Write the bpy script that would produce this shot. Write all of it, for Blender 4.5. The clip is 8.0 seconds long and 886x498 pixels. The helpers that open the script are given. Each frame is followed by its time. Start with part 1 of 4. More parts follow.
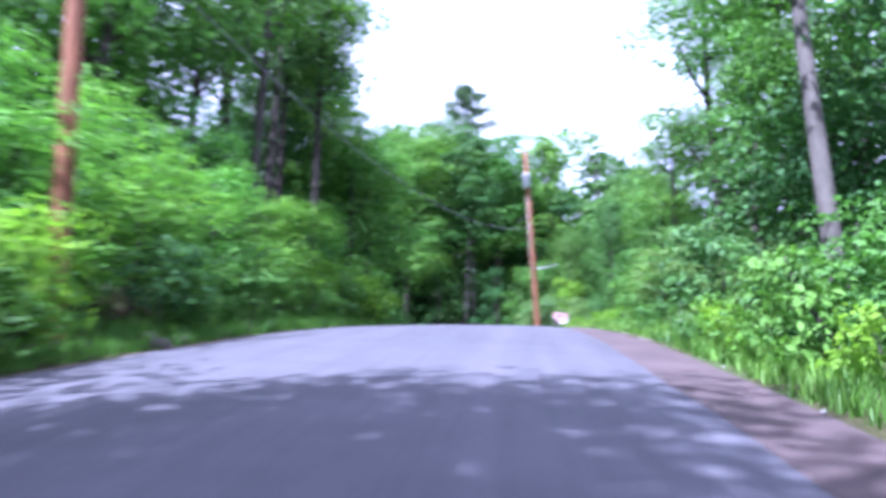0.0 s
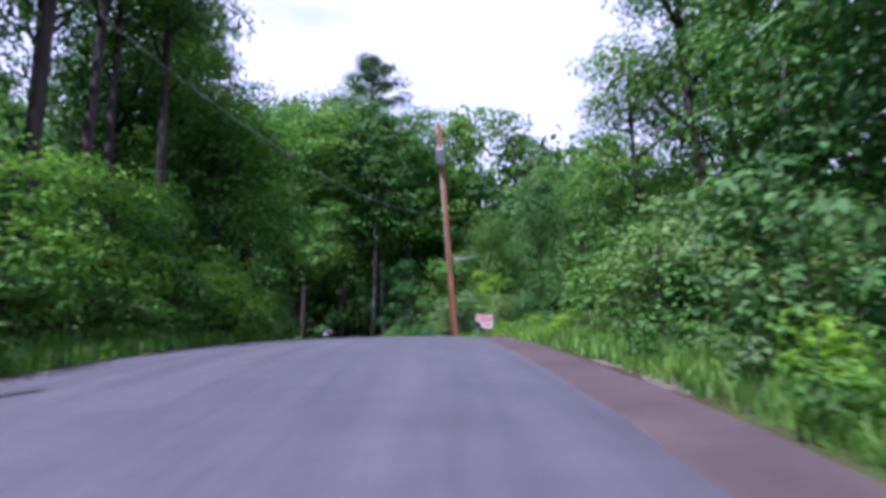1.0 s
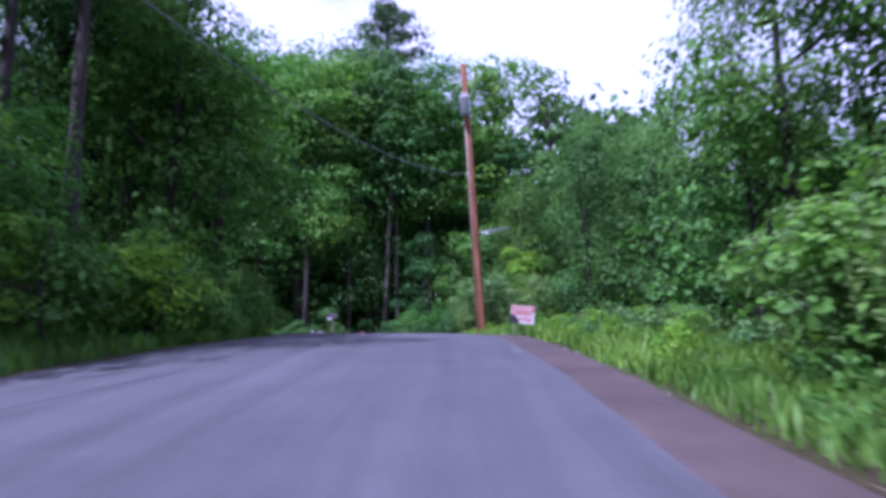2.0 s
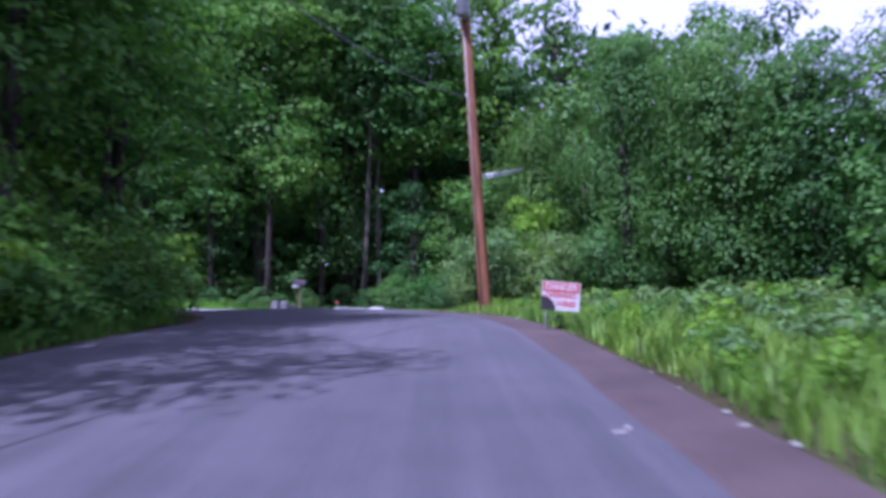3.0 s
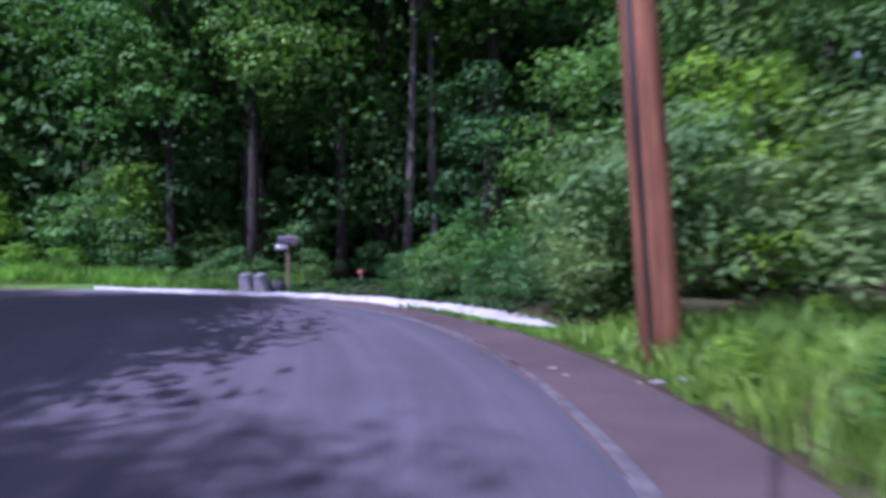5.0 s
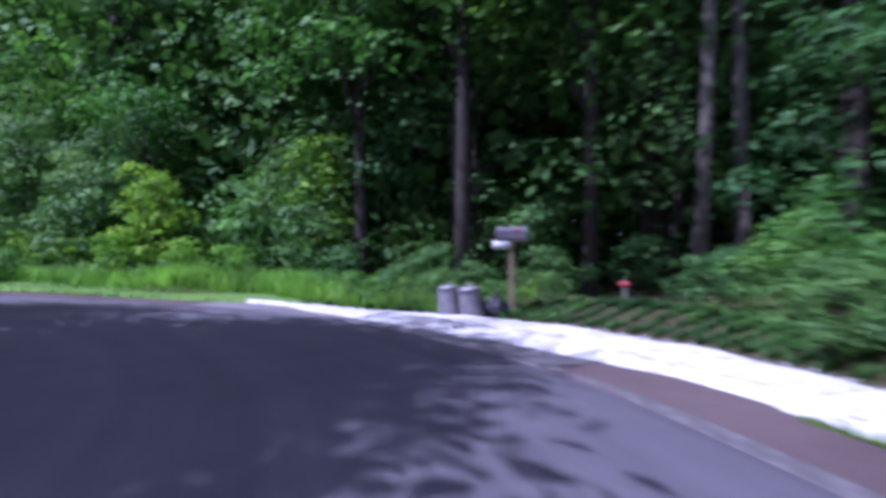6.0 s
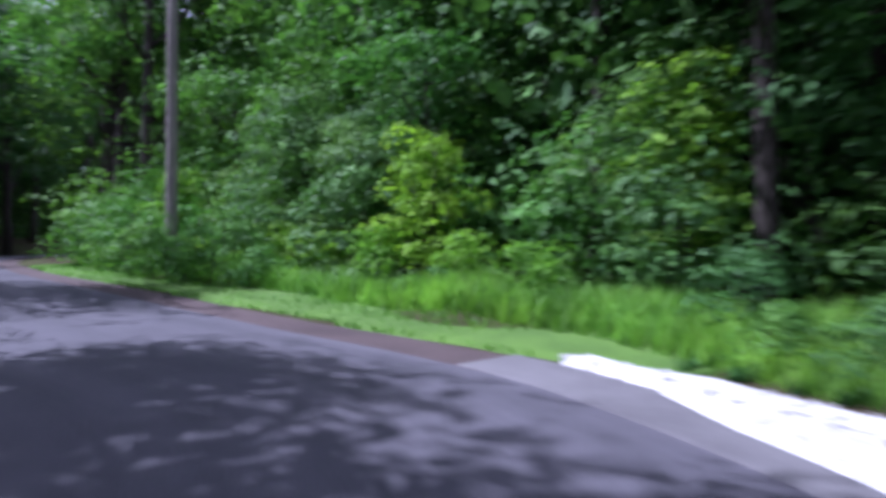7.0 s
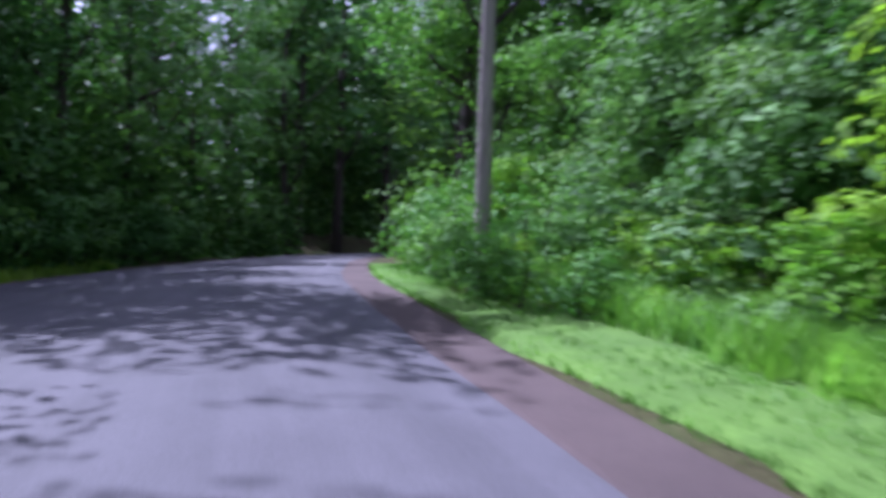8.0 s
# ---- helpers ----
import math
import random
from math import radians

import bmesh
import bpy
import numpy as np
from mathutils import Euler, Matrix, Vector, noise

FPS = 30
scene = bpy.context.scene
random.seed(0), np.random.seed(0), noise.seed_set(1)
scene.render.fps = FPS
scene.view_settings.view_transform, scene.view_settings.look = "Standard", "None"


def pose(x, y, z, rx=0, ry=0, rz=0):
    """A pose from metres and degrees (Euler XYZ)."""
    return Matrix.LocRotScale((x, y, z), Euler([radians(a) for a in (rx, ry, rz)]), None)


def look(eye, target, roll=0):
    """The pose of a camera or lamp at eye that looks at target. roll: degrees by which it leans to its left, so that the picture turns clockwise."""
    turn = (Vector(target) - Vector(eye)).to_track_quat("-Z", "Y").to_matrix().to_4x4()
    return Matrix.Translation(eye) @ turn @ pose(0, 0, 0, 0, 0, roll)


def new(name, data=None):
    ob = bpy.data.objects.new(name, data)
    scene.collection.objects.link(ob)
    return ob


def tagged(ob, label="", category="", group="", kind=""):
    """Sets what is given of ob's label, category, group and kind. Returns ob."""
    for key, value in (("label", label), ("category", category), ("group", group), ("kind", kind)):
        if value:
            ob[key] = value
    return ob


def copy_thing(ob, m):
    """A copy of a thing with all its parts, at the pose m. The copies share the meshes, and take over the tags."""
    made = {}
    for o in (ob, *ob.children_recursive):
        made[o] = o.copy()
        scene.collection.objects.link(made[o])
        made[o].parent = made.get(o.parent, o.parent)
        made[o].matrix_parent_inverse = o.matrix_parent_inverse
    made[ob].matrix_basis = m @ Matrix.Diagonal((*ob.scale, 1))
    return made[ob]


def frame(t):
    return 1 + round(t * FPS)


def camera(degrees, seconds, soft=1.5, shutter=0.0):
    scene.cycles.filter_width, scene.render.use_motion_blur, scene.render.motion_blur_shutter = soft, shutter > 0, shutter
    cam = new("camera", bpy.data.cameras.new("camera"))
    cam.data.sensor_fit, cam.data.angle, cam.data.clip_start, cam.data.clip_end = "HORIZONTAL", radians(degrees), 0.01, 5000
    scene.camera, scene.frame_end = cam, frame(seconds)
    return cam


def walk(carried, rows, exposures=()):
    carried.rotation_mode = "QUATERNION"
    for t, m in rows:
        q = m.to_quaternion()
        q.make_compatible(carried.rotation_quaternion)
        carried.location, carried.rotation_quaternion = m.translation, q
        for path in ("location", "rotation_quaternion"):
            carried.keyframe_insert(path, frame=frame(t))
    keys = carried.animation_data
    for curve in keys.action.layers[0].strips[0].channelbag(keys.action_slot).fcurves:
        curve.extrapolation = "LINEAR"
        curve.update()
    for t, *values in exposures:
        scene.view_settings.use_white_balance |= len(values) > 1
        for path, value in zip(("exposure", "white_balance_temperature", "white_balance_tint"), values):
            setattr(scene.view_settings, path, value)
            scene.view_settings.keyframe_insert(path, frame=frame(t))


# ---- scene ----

# camera: time, place, yaw, pitch, roll
ROWS = [
    (0.0, 0.00, 0.00, 1.25, -0.2, 12.3, 0.6), (0.1, 0.06, 0.65, 1.37, -2.7, 12.5, 0.0), (0.2, 0.13, 1.30, 1.49, -4.3, 12.6, -0.6),
    (0.3, 0.20, 1.96, 1.61, -5.8, 12.8, -1.1), (0.4, 0.27, 2.61, 1.74, -7.0, 12.7, -1.4),
    (0.5, 0.35, 3.27, 1.86, -7.7, 12.6, -1.5), (1.0, 0.82, 6.51, 2.44, -8.0, 11.6, -1.6), (1.5, 1.26, 9.78, 2.98, -6.7, 10.7, -1.2),
    (1.7, 1.44, 11.10, 3.19, -6.2, 10.4, -0.9), (2.25, 1.90, 14.79, 3.75, -5.8, 8.6, -0.6), (2.8, 2.30, 18.62, 4.24, -6.0, 6.5, -0.6),
    (3.0, 2.43, 20.04, 4.40, -6.6, 5.8, -0.8), (3.5, 2.85, 23.61, 4.77, -7.9, 4.1, -0.7), (4.0, 3.37, 27.23, 5.07, -7.3, 2.8, 0.0),
    (4.2, 3.60, 28.68, 5.20, -6.4, 2.4, 0.3), (4.75, 4.30, 32.65, 5.40, -1.5, 1.5, -0.2), (5.3, 4.50, 36.66, 5.48, 8.9, 0.7, -1.1),
    (5.5, 4.20, 38.16, 5.52, 12.7, 0.7, -0.9), (6.0, 2.34, 41.58, 5.68, 22.5, 0.7, -0.3), (6.5, 0.20, 44.68, 5.84, 35.3, 0.3, -0.1),
    (7.0, -2.20, 46.98, 5.90, 49.3, 0.0, 0.2), (7.5, -4.68, 48.68, 5.92, 65.5, -0.1, 0.8), (8.0, -7.05, 49.42, 5.93, 79.9, -0.2, 1.7),
]


def aim(yaw, pitch):
    a, b = radians(yaw), radians(pitch)
    return Vector((-math.sin(a) * math.cos(b), math.cos(a) * math.cos(b), math.sin(b)))


cam = camera(69.0, 8.0, soft=3.9, shutter=0.5)
walk(cam, [(t, look((x, y, z), Vector((x, y, z)) + aim(yaw, pitch), roll)) for t, x, y, z, yaw, pitch, roll in ROWS],
     [(0.0, 2.25, 4800, 31), (0.5, 1.6, 5000, 32), (1.0, 1.0, 5100, 33), (1.5, 0.98, 4800, 38), (2.8, 0.92, 4780, 46), (4.2, 0.92, 4880, 49), (5.3, 0.8, 4850, 46), (6.5, 1.1, 4800, 41), (7.0, 1.1, 5000, 32), (7.5, 1.1, 5300, 20), (8.0, 1.4, 5000, 34)])

# ---- light ----
SUN = Vector((-0.415, -0.42, 1.0)).normalized()
world = bpy.data.worlds.new("world")
scene.world = world
world.use_nodes = True
wt = world.node_tree
wt.nodes.clear()
w_out = wt.nodes.new("ShaderNodeOutputWorld")
w_bg = wt.nodes.new("ShaderNodeBackground")
w_sky = wt.nodes.new("ShaderNodeTexSky")
w_sky.sky_type = "NISHITA"
w_sky.sun_disc = False
w_sky.sun_elevation = math.asin(SUN.z)
w_sky.sun_rotation = math.atan2(SUN.x, SUN.y)
w_sky.air_density, w_sky.dust_density, w_sky.ozone_density = 1.0, 3.0, 1.5
w_co = wt.nodes.new("ShaderNodeTexCoord")
w_map = wt.nodes.new("ShaderNodeMapping")
w_map.inputs["Scale"].default_value = (1, 1, 2.2)
w_noise = wt.nodes.new("ShaderNodeTexNoise")
w_noise.inputs["Scale"].default_value, w_noise.inputs["Detail"].default_value = 3.2, 7
w_ramp = wt.nodes.new("ShaderNodeValToRGB")
w_ramp.color_ramp.elements[0].position, w_ramp.color_ramp.elements[1].position = 0.10, 0.40
w_mix = wt.nodes.new("ShaderNodeMixRGB")
w_mix.inputs[2].default_value = (4.3, 4.2, 4.6, 1)
w_bg.inputs["Strength"].default_value = 0.135
wt.links.new(w_co.outputs["Generated"], w_map.inputs["Vector"])
wt.links.new(w_map.outputs["Vector"], w_noise.inputs["Vector"])
wt.links.new(w_noise.outputs["Fac"], w_ramp.inputs["Fac"])
wt.links.new(w_ramp.outputs["Color"], w_mix.inputs["Fac"])
wt.links.new(w_sky.outputs["Color"], w_mix.inputs[1])
wt.links.new(w_mix.outputs["Color"], w_bg.inputs["Color"])
wt.links.new(w_bg.outputs["Background"], w_out.inputs["Surface"])
sun_data = bpy.data.lights.new("sun", "SUN")
sun_data.energy, sun_data.angle, sun_data.color = 4.8, radians(0.53), (1.0, 0.95, 0.86)
sun = new("sun", sun_data)
sun.matrix_world = look(SUN * 100, (0, 0, 0))


# ---- materials ----
class Mat:
    """A small builder of node materials."""

    def __init__(self, name, rough=0.8, metal=0.0, spec=0.3):
        self.m = bpy.data.materials.new(name)
        self.m.use_nodes = True
        self.t = self.m.node_tree
        self.b = self.t.nodes["Principled BSDF"]
        self.b.inputs["Roughness"].default_value = rough
        self.b.inputs["Metallic"].default_value = metal
        self.b.inputs["Specular IOR Level"].default_value = spec
        self.co = self.t.nodes.new("ShaderNodeTexCoord")

    def node(self, kind, **values):
        n = self.t.nodes.new(kind)
        for key, value in values.items():
            n.inputs[key].default_value = value
        return n

    def link(self, a, b):
        self.t.links.new(a, b)

    def noise(self, scale, detail=6, stretch=(1, 1, 1), rough=0.6):
        mp = self.node("ShaderNodeMapping", Scale=stretch)
        self.link(self.co.outputs["Object"], mp.inputs["Vector"])
        n = self.node("ShaderNodeTexNoise", Scale=scale, Detail=detail, Roughness=rough)
        self.link(mp.outputs["Vector"], n.inputs["Vector"])
        return n.outputs["Fac"]

    def ramp(self, fac, *stops):
        r = self.t.nodes.new("ShaderNodeValToRGB")
        els = r.color_ramp.elements
        while len(els) < len(stops):
            els.new(0.5)
        for e, (pos, col) in zip(els, stops):
            e.position = pos
            e.color = (*col, 1) if len(col) == 3 else col
        self.link(fac, r.inputs["Fac"])
        return r.outputs["Color"]

    def mix(self, fac, a, b, how="MIX"):
        n = self.t.nodes.new("ShaderNodeMixRGB")
        n.blend_type = how
        for i, v in enumerate((fac, a, b)):
            if isinstance(v, (int, float)):
                n.inputs[i].default_value = v
            elif isinstance(v, tuple):
                n.inputs[i].default_value = (*v, 1)
            else:
                self.link(v, n.inputs[i])
        return n.outputs["Color"]

    def bump(self, fac, strength=0.4, distance=0.02):
        n = self.node("ShaderNodeBump", Strength=strength, Distance=distance)
        self.link(fac, n.inputs["Height"])
        self.link(n.outputs["Normal"], self.b.inputs["Normal"])

    def done(self, colour):
        if isinstance(colour, tuple):
            self.b.inputs["Base Color"].default_value = (*colour, 1)
        else:
            self.link(colour, self.b.inputs["Base Color"])
        return self.m


def grainy(name, dark, light, scale, fine, rough=0.85, bump=0.4, dist=0.01, stretch=(1, 1, 1), spec=0.3, metal=0.0):
    """Two scales of noise between two colours, with fine relief."""
    k = Mat(name, rough, metal, spec)
    big = k.ramp(k.noise(scale, 5, stretch), (0.3, dark), (0.7, light))
    small = k.noise(fine, 4, stretch)
    c = k.mix(0.55, big, k.ramp(small, (0.3, (0.45, 0.45, 0.45)), (0.7, (1, 1, 1))), "MULTIPLY")
    k.bump(small, bump, dist)
    return k.done(c)


def leaf_material(name, dark, light, translucent=0.35, gloss=0.62):
    k = Mat(name, gloss, 0.0, 0.2)
    geo = k.t.nodes.new("ShaderNodeNewGeometry")
    info = k.t.nodes.new("ShaderNodeObjectInfo")
    clump = k.ramp(k.noise(1.1, 4), (0.36, (0, 0, 0)), (0.64, (1, 1, 1)))
    tone_of = k.mix(0.8, geo.outputs["Random Per Island"], clump)
    c = k.ramp(tone_of, (0.05, tuple(v * 0.85 for v in dark)), (0.7, light), (1.0, tuple(min(1, v * 1.3) for v in light)))
    tone = k.ramp(info.outputs["Random"], (0.0, (0.72, 0.85, 0.85)), (0.5, (1, 1, 1)), (1.0, (1.25, 1.12, 0.85)))
    c = k.mix(1.0, c, tone, "MULTIPLY")
    patch = k.ramp(k.noise(0.45, 3), (0.35, (0.7, 0.78, 0.75)), (0.7, (1.15, 1.1, 0.95)))
    c = k.mix(1.0, c, patch, "MULTIPLY")
    k.link(c, k.b.inputs["Base Color"])
    tr = k.t.nodes.new("ShaderNodeBsdfTranslucent")
    k.link(k.mix(1.0, c, (1.35, 1.5, 0.75), "MULTIPLY"), tr.inputs["Color"])
    mx = k.t.nodes.new("ShaderNodeMixShader")
    mx.inputs["Fac"].default_value = translucent
    k.link(k.b.outputs["BSDF"], mx.inputs[1])
    k.link(tr.outputs["BSDF"], mx.inputs[2])
    k.link(mx.outputs["Shader"], k.t.nodes["Material Output"].inputs["Surface"])
    return k.m


def asphalt_material():
    k = Mat("asphalt", 0.8, 0.0, 0.3)
    uv = k.t.nodes.new("ShaderNodeUVMap")
    mp = k.node("ShaderNodeMapping", Scale=(1.4, 0.05, 1))
    k.link(uv.outputs["UV"], mp.inputs["Vector"])
    lane = k.node("ShaderNodeTexNoise", Scale=1.6, Detail=5, Roughness=0.6)
    k.link(mp.outputs["Vector"], lane.inputs["Vector"])
    base = k.ramp(k.noise(0.16, 4), (0.3, (0.056, 0.053, 0.062)), (0.7, (0.074, 0.070, 0.081)))
    streak = k.ramp(lane.outputs["Fac"], (0.35, (0.82, 0.82, 0.83)), (0.65, (1.12, 1.11, 1.12)))
    patchy = k.ramp(k.noise(1.1, 6), (0.35, (0.9, 0.9, 0.9)), (0.65, (1.06, 1.06, 1.06)))
    grit = k.noise(90, 3)
    c = k.mix(1.0, base, streak, "MULTIPLY")
    c = k.mix(1.0, c, patchy, "MULTIPLY")
    c = k.mix(0.6, c, k.ramp(grit, (0.32, (0.5, 0.5, 0.5)), (0.7, (1.5, 1.5, 1.5))), "MULTIPLY")
    k.bump(grit, 0.35, 0.006)
    return k.done(c)


def gravel_material():
    k = Mat("pale_gravel", 0.95, 0.0, 0.15)
    v = k.t.nodes.new("ShaderNodeTexVoronoi")
    v.inputs["Scale"].default_value = 34
    k.link(k.co.outputs["Object"], v.inputs["Vector"])
    c = k.ramp(k.noise(1.1, 5), (0.3, (0.40, 0.39, 0.38)), (0.7, (0.58, 0.57, 0.56)))
    c = k.mix(0.5, c, k.ramp(v.outputs["Distance"], (0.1, (1.15, 1.15, 1.15)), (0.6, (0.5, 0.5, 0.5))), "MULTIPLY")
    k.bump(v.outputs["Distance"], 0.5, 0.02)
    return k.done(c)


def ground_material():
    k = Mat("grassy_soil", 0.95, 0.0, 0.1)
    c = k.ramp(k.noise(0.35, 6), (0.36, (0.042, 0.031, 0.020)), (0.55, (0.050, 0.052, 0.022)), (0.72, (0.055, 0.095, 0.025)))
    fine = k.noise(14, 5)
    c = k.mix(0.7, c, k.ramp(fine, (0.3, (0.45, 0.45, 0.4)), (0.7, (1.3, 1.3, 1.2))), "MULTIPLY")
    k.bump(fine, 0.8, 0.05)
    return k.done(c)


ASPHALT = asphalt_material()
GRAVEL = gravel_material()
SOIL = ground_material()
SHOULDER = grainy("worn_brown_shoulder", (0.052, 0.037, 0.036), (0.088, 0.063, 0.060), 0.7, 45, 0.9, 0.5, 0.01)
SEAM = grainy("tar_seam", (0.018, 0.018, 0.02), (0.035, 0.033, 0.034), 2, 30, 0.6)
BARK = grainy("grey_brown_bark", (0.026, 0.021, 0.017), (0.072, 0.060, 0.050), 3, 22, 0.95, 0.9, 0.03, (1, 1, 0.25))
GREY_BARK = grainy("grey_bark", (0.075, 0.066, 0.058), (0.16, 0.14, 0.122), 2, 18, 0.9, 0.7, 0.02, (1, 1, 0.3))
POLE_WOOD = grainy("treated_pole_wood", (0.085, 0.031, 0.014), (0.37, 0.155, 0.075), 8, 42, 0.85, 0.7, 0.012, (1, 1, 0.08))
GREY_WOOD = grainy("weathered_grey_wood", (0.19, 0.17, 0.15), (0.34, 0.31, 0.27), 3, 30, 0.9, 0.6, 0.01, (1, 1, 0.1))
LEAF_MID = leaf_material("leaf_mid_green", (0.056, 0.136, 0.027), (0.113, 0.248, 0.048), 0.3)
LEAF_DARK = leaf_material("leaf_dark_green", (0.033, 0.088, 0.026), (0.077, 0.174, 0.045), 0.22)
LEAF_BRIGHT = leaf_material("leaf_yellow_green", (0.104, 0.223, 0.020), (0.198, 0.360, 0.034), 0.42)
LEAF_PALE = leaf_material("leaf_grey_green", (0.098, 0.171, 0.055), (0.172, 0.277, 0.092), 0.3)
LEAF_SILVER = leaf_material("leaf_light_green", (0.057, 0.129, 0.042), (0.119, 0.230, 0.071), 0.32)
LEAF_FRESH = leaf_material("leaf_fresh_green", (0.082, 0.202, 0.033), (0.170, 0.356, 0.059), 0.32)
LEAF_VINE = leaf_material("vine_leaf", (0.036, 0.092, 0.020), (0.088, 0.188, 0.038), 0.28)
LEAF_PINE = leaf_material("pine_needles", (0.042, 0.080, 0.038), (0.080, 0.130, 0.060), 0.25)
TURF = grainy("bright_turf", (0.064, 0.130, 0.020), (0.102, 0.196, 0.028), 1.2, 30, 0.95, 0.8, 0.03)
GRASS = leaf_material("grass_blades", (0.085, 0.18, 0.030), (0.17, 0.30, 0.055), 0.4, 0.5)
LAWN = leaf_material("mown_grass", (0.098, 0.200, 0.028), (0.140, 0.270, 0.038), 0.4, 0.5)
GALV = grainy("galvanised_steel", (0.30, 0.30, 0.31), (0.48, 0.48, 0.50), 4, 40, 0.45, 0.1, 0.003, (1, 1, 1), 0.5, 0.6)
GREY_PAINT = grainy("grey_transformer_paint", (0.36, 0.37, 0.38), (0.50, 0.51, 0.52), 3, 25, 0.5, 0.1, 0.003)
WIRE = grainy("weathered_cable", (0.10, 0.10, 0.10), (0.22, 0.22, 0.22), 4, 40, 0.6)


# ---- geometry helpers ----
def mesh_from(name, verts, faces, material, smooth=True):
    me = bpy.data.meshes.new(name)
    me.from_pydata([tuple(v) for v in verts], [], [tuple(f) for f in faces])
    me.materials.append(material)
    if smooth:
        me.shade_smooth()
    return me


def part(name, bm, material, parent, label=""):
    """Links a bmesh, or a mesh, as one object under a thing or a part."""
    if isinstance(bm, bmesh.types.BMesh):
        me = bpy.data.meshes.new(name)
        bm.to_mesh(me)
        bm.free()
        me.materials.append(material)
    else:
        me = bm
    ob = new(name, me)
    ob.parent = parent
    return tagged(ob, label)


def thing(name, m, label, category, group="", kind=""):
    ob = new(name)
    ob.empty_display_size = 0.2
    ob.matrix_world = m
    return tagged(ob, label, category, group, kind)


def tube(points, radii, sides=10):
    """Rings along a bent line: vertices and faces."""
    verts, faces = [], []
    pts = [Vector(p) for p in points]
    for i, p in enumerate(pts):
        d = (pts[min(i + 1, len(pts) - 1)] - pts[max(i - 1, 0)]).normalized()
        side = d.cross(Vector((0.13, 1, 0.21))).normalized()
        up = side.cross(d)
        for k in range(sides):
            a = 2 * math.pi * k / sides
            verts.append(p + (side * math.cos(a) + up * math.sin(a)) * radii[i])
    for i in range(len(pts) - 1):
        for k in range(sides):
            a, b = i * sides + k, i * sides + (k + 1) % sides
            faces.append((a, b, b + sides, a + sides))
    faces.append(tuple(range(sides))[::-1])
    faces.append(tuple(range(len(verts) - sides, len(verts))))
    return verts, faces


def joined(pieces):
    verts, faces = [], []
    for v, f in pieces:
        n = len(verts)
        verts += list(v)
        faces += [tuple(i + n for i in face) for face in f]
    return verts, faces


def box_bm(x, y, z, bevel=0.0, centre=(0, 0, 0)):
    bm = bmesh.new()
    bmesh.ops.create_cube(bm, size=1)
    bmesh.ops.scale(bm, vec=(x, y, z), verts=bm.verts)
    if bevel:
        bmesh.ops.bevel(bm, geom=bm.edges[:], offset=bevel, segments=2, affect="EDGES")
    bmesh.ops.translate(bm, vec=centre, verts=bm.verts)
    return bm


def lathe(profile, sides=24):
    """A turned body from (radius, height) pairs."""
    verts = [(r * math.cos(2 * math.pi * k / sides), r * math.sin(2 * math.pi * k / sides), z) for r, z in profile for k in range(sides)]
    faces = [(i * sides + k, i * sides + (k + 1) % sides, (i + 1) * sides + (k + 1) % sides, (i + 1) * sides + k)
             for i in range(len(profile) - 1) for k in range(sides)]
    faces.append(tuple(range(sides))[::-1])
    faces.append(tuple(range(len(verts) - sides, len(verts))))
    return verts, faces


# ---- the road's line: its right-hand asphalt edge, with the surface height ----
LINE = [(-2.0, -28, -5.2), (0.3, -14, -2.6), (1.9, 0, 0.0), (2.6, 7, 1.28), (3.2, 12, 2.08), (3.8, 18, 2.92), (4.4, 24, 3.56), (4.95, 29.5, 3.99),
        (5.3, 33.5, 4.20), (5.3, 37, 4.32), (4.9, 40.2, 4.43), (4.0, 43, 4.55), (2.6, 45.4, 4.64), (0.6, 47.7, 4.68), (-2.2, 49.9, 4.70),
        (-6, 51.15, 4.78), (-10, 50.75, 4.90), (-14, 50.33, 5.03), (-18, 50.0, 5.12), (-26, 49.95, 5.18), (-38, 50.9, 5.22), (-52, 54.0, 5.25), (-66, 60.8, 5.3), (-76, 72, 5.4), (-80, 90, 5.5)]
SIDE = 0.95


def spline(points, step):
    """A smooth line through points, with a point about every step."""
    pts = [np.array(p, float) for p in points]
    pts = [2 * pts[0] - pts[1]] + pts + [2 * pts[-1] - pts[-2]]
    out = []
    for a, b, c, d in zip(pts, pts[1:], pts[2:], pts[3:]):
        n = max(1, int(np.linalg.norm(c - b) / step))
        for k in range(n):
            t = k / n
            out.append(0.5 * (2 * b + (c - a) * t + (2 * a - 5 * b + 4 * c - d) * t * t + (3 * b - a - 3 * c + d) * t**3))
    return np.array(out + [pts[-2]])


EDGE = spline(LINE, 0.4)
AHEAD = np.gradient(EDGE[:, :2], axis=0)
AHEAD /= np.linalg.norm(AHEAD, axis=1)[:, None]
RIGHT = np.stack([AHEAD[:, 1], -AHEAD[:, 0]], 1)


WIDTH = np.interp(np.arange(len(EDGE)) * 0.4, [0, 38, 52, 70, 90, 200], [8.2, 8.2, 7.2, 7.2, 7.5, 7.5])

# paved shoulder: narrower where weeds creep over it on the upper straight
SIDES = np.interp(EDGE[:, 1], [-28, 12, 19, 34, 38, 41, 44, 48, 50.5, 90], [0.95, 0.95, 0.76, 0.74, 0.95, 0.95, 0.75, 0.65, 0.95, 0.95])
SIDES = np.where(EDGE[:, 1] > 46, np.interp(-EDGE[:, 0], [2, 8], [0.85, 0.70]), SIDES)

# fall across the road towards the inside of the bend
FALL = np.interp(np.arange(len(EDGE)) * 0.4, [0, 62, 74, 90, 118, 150], [0, 0, 0.012, 0.045, 0.045, 0.02])


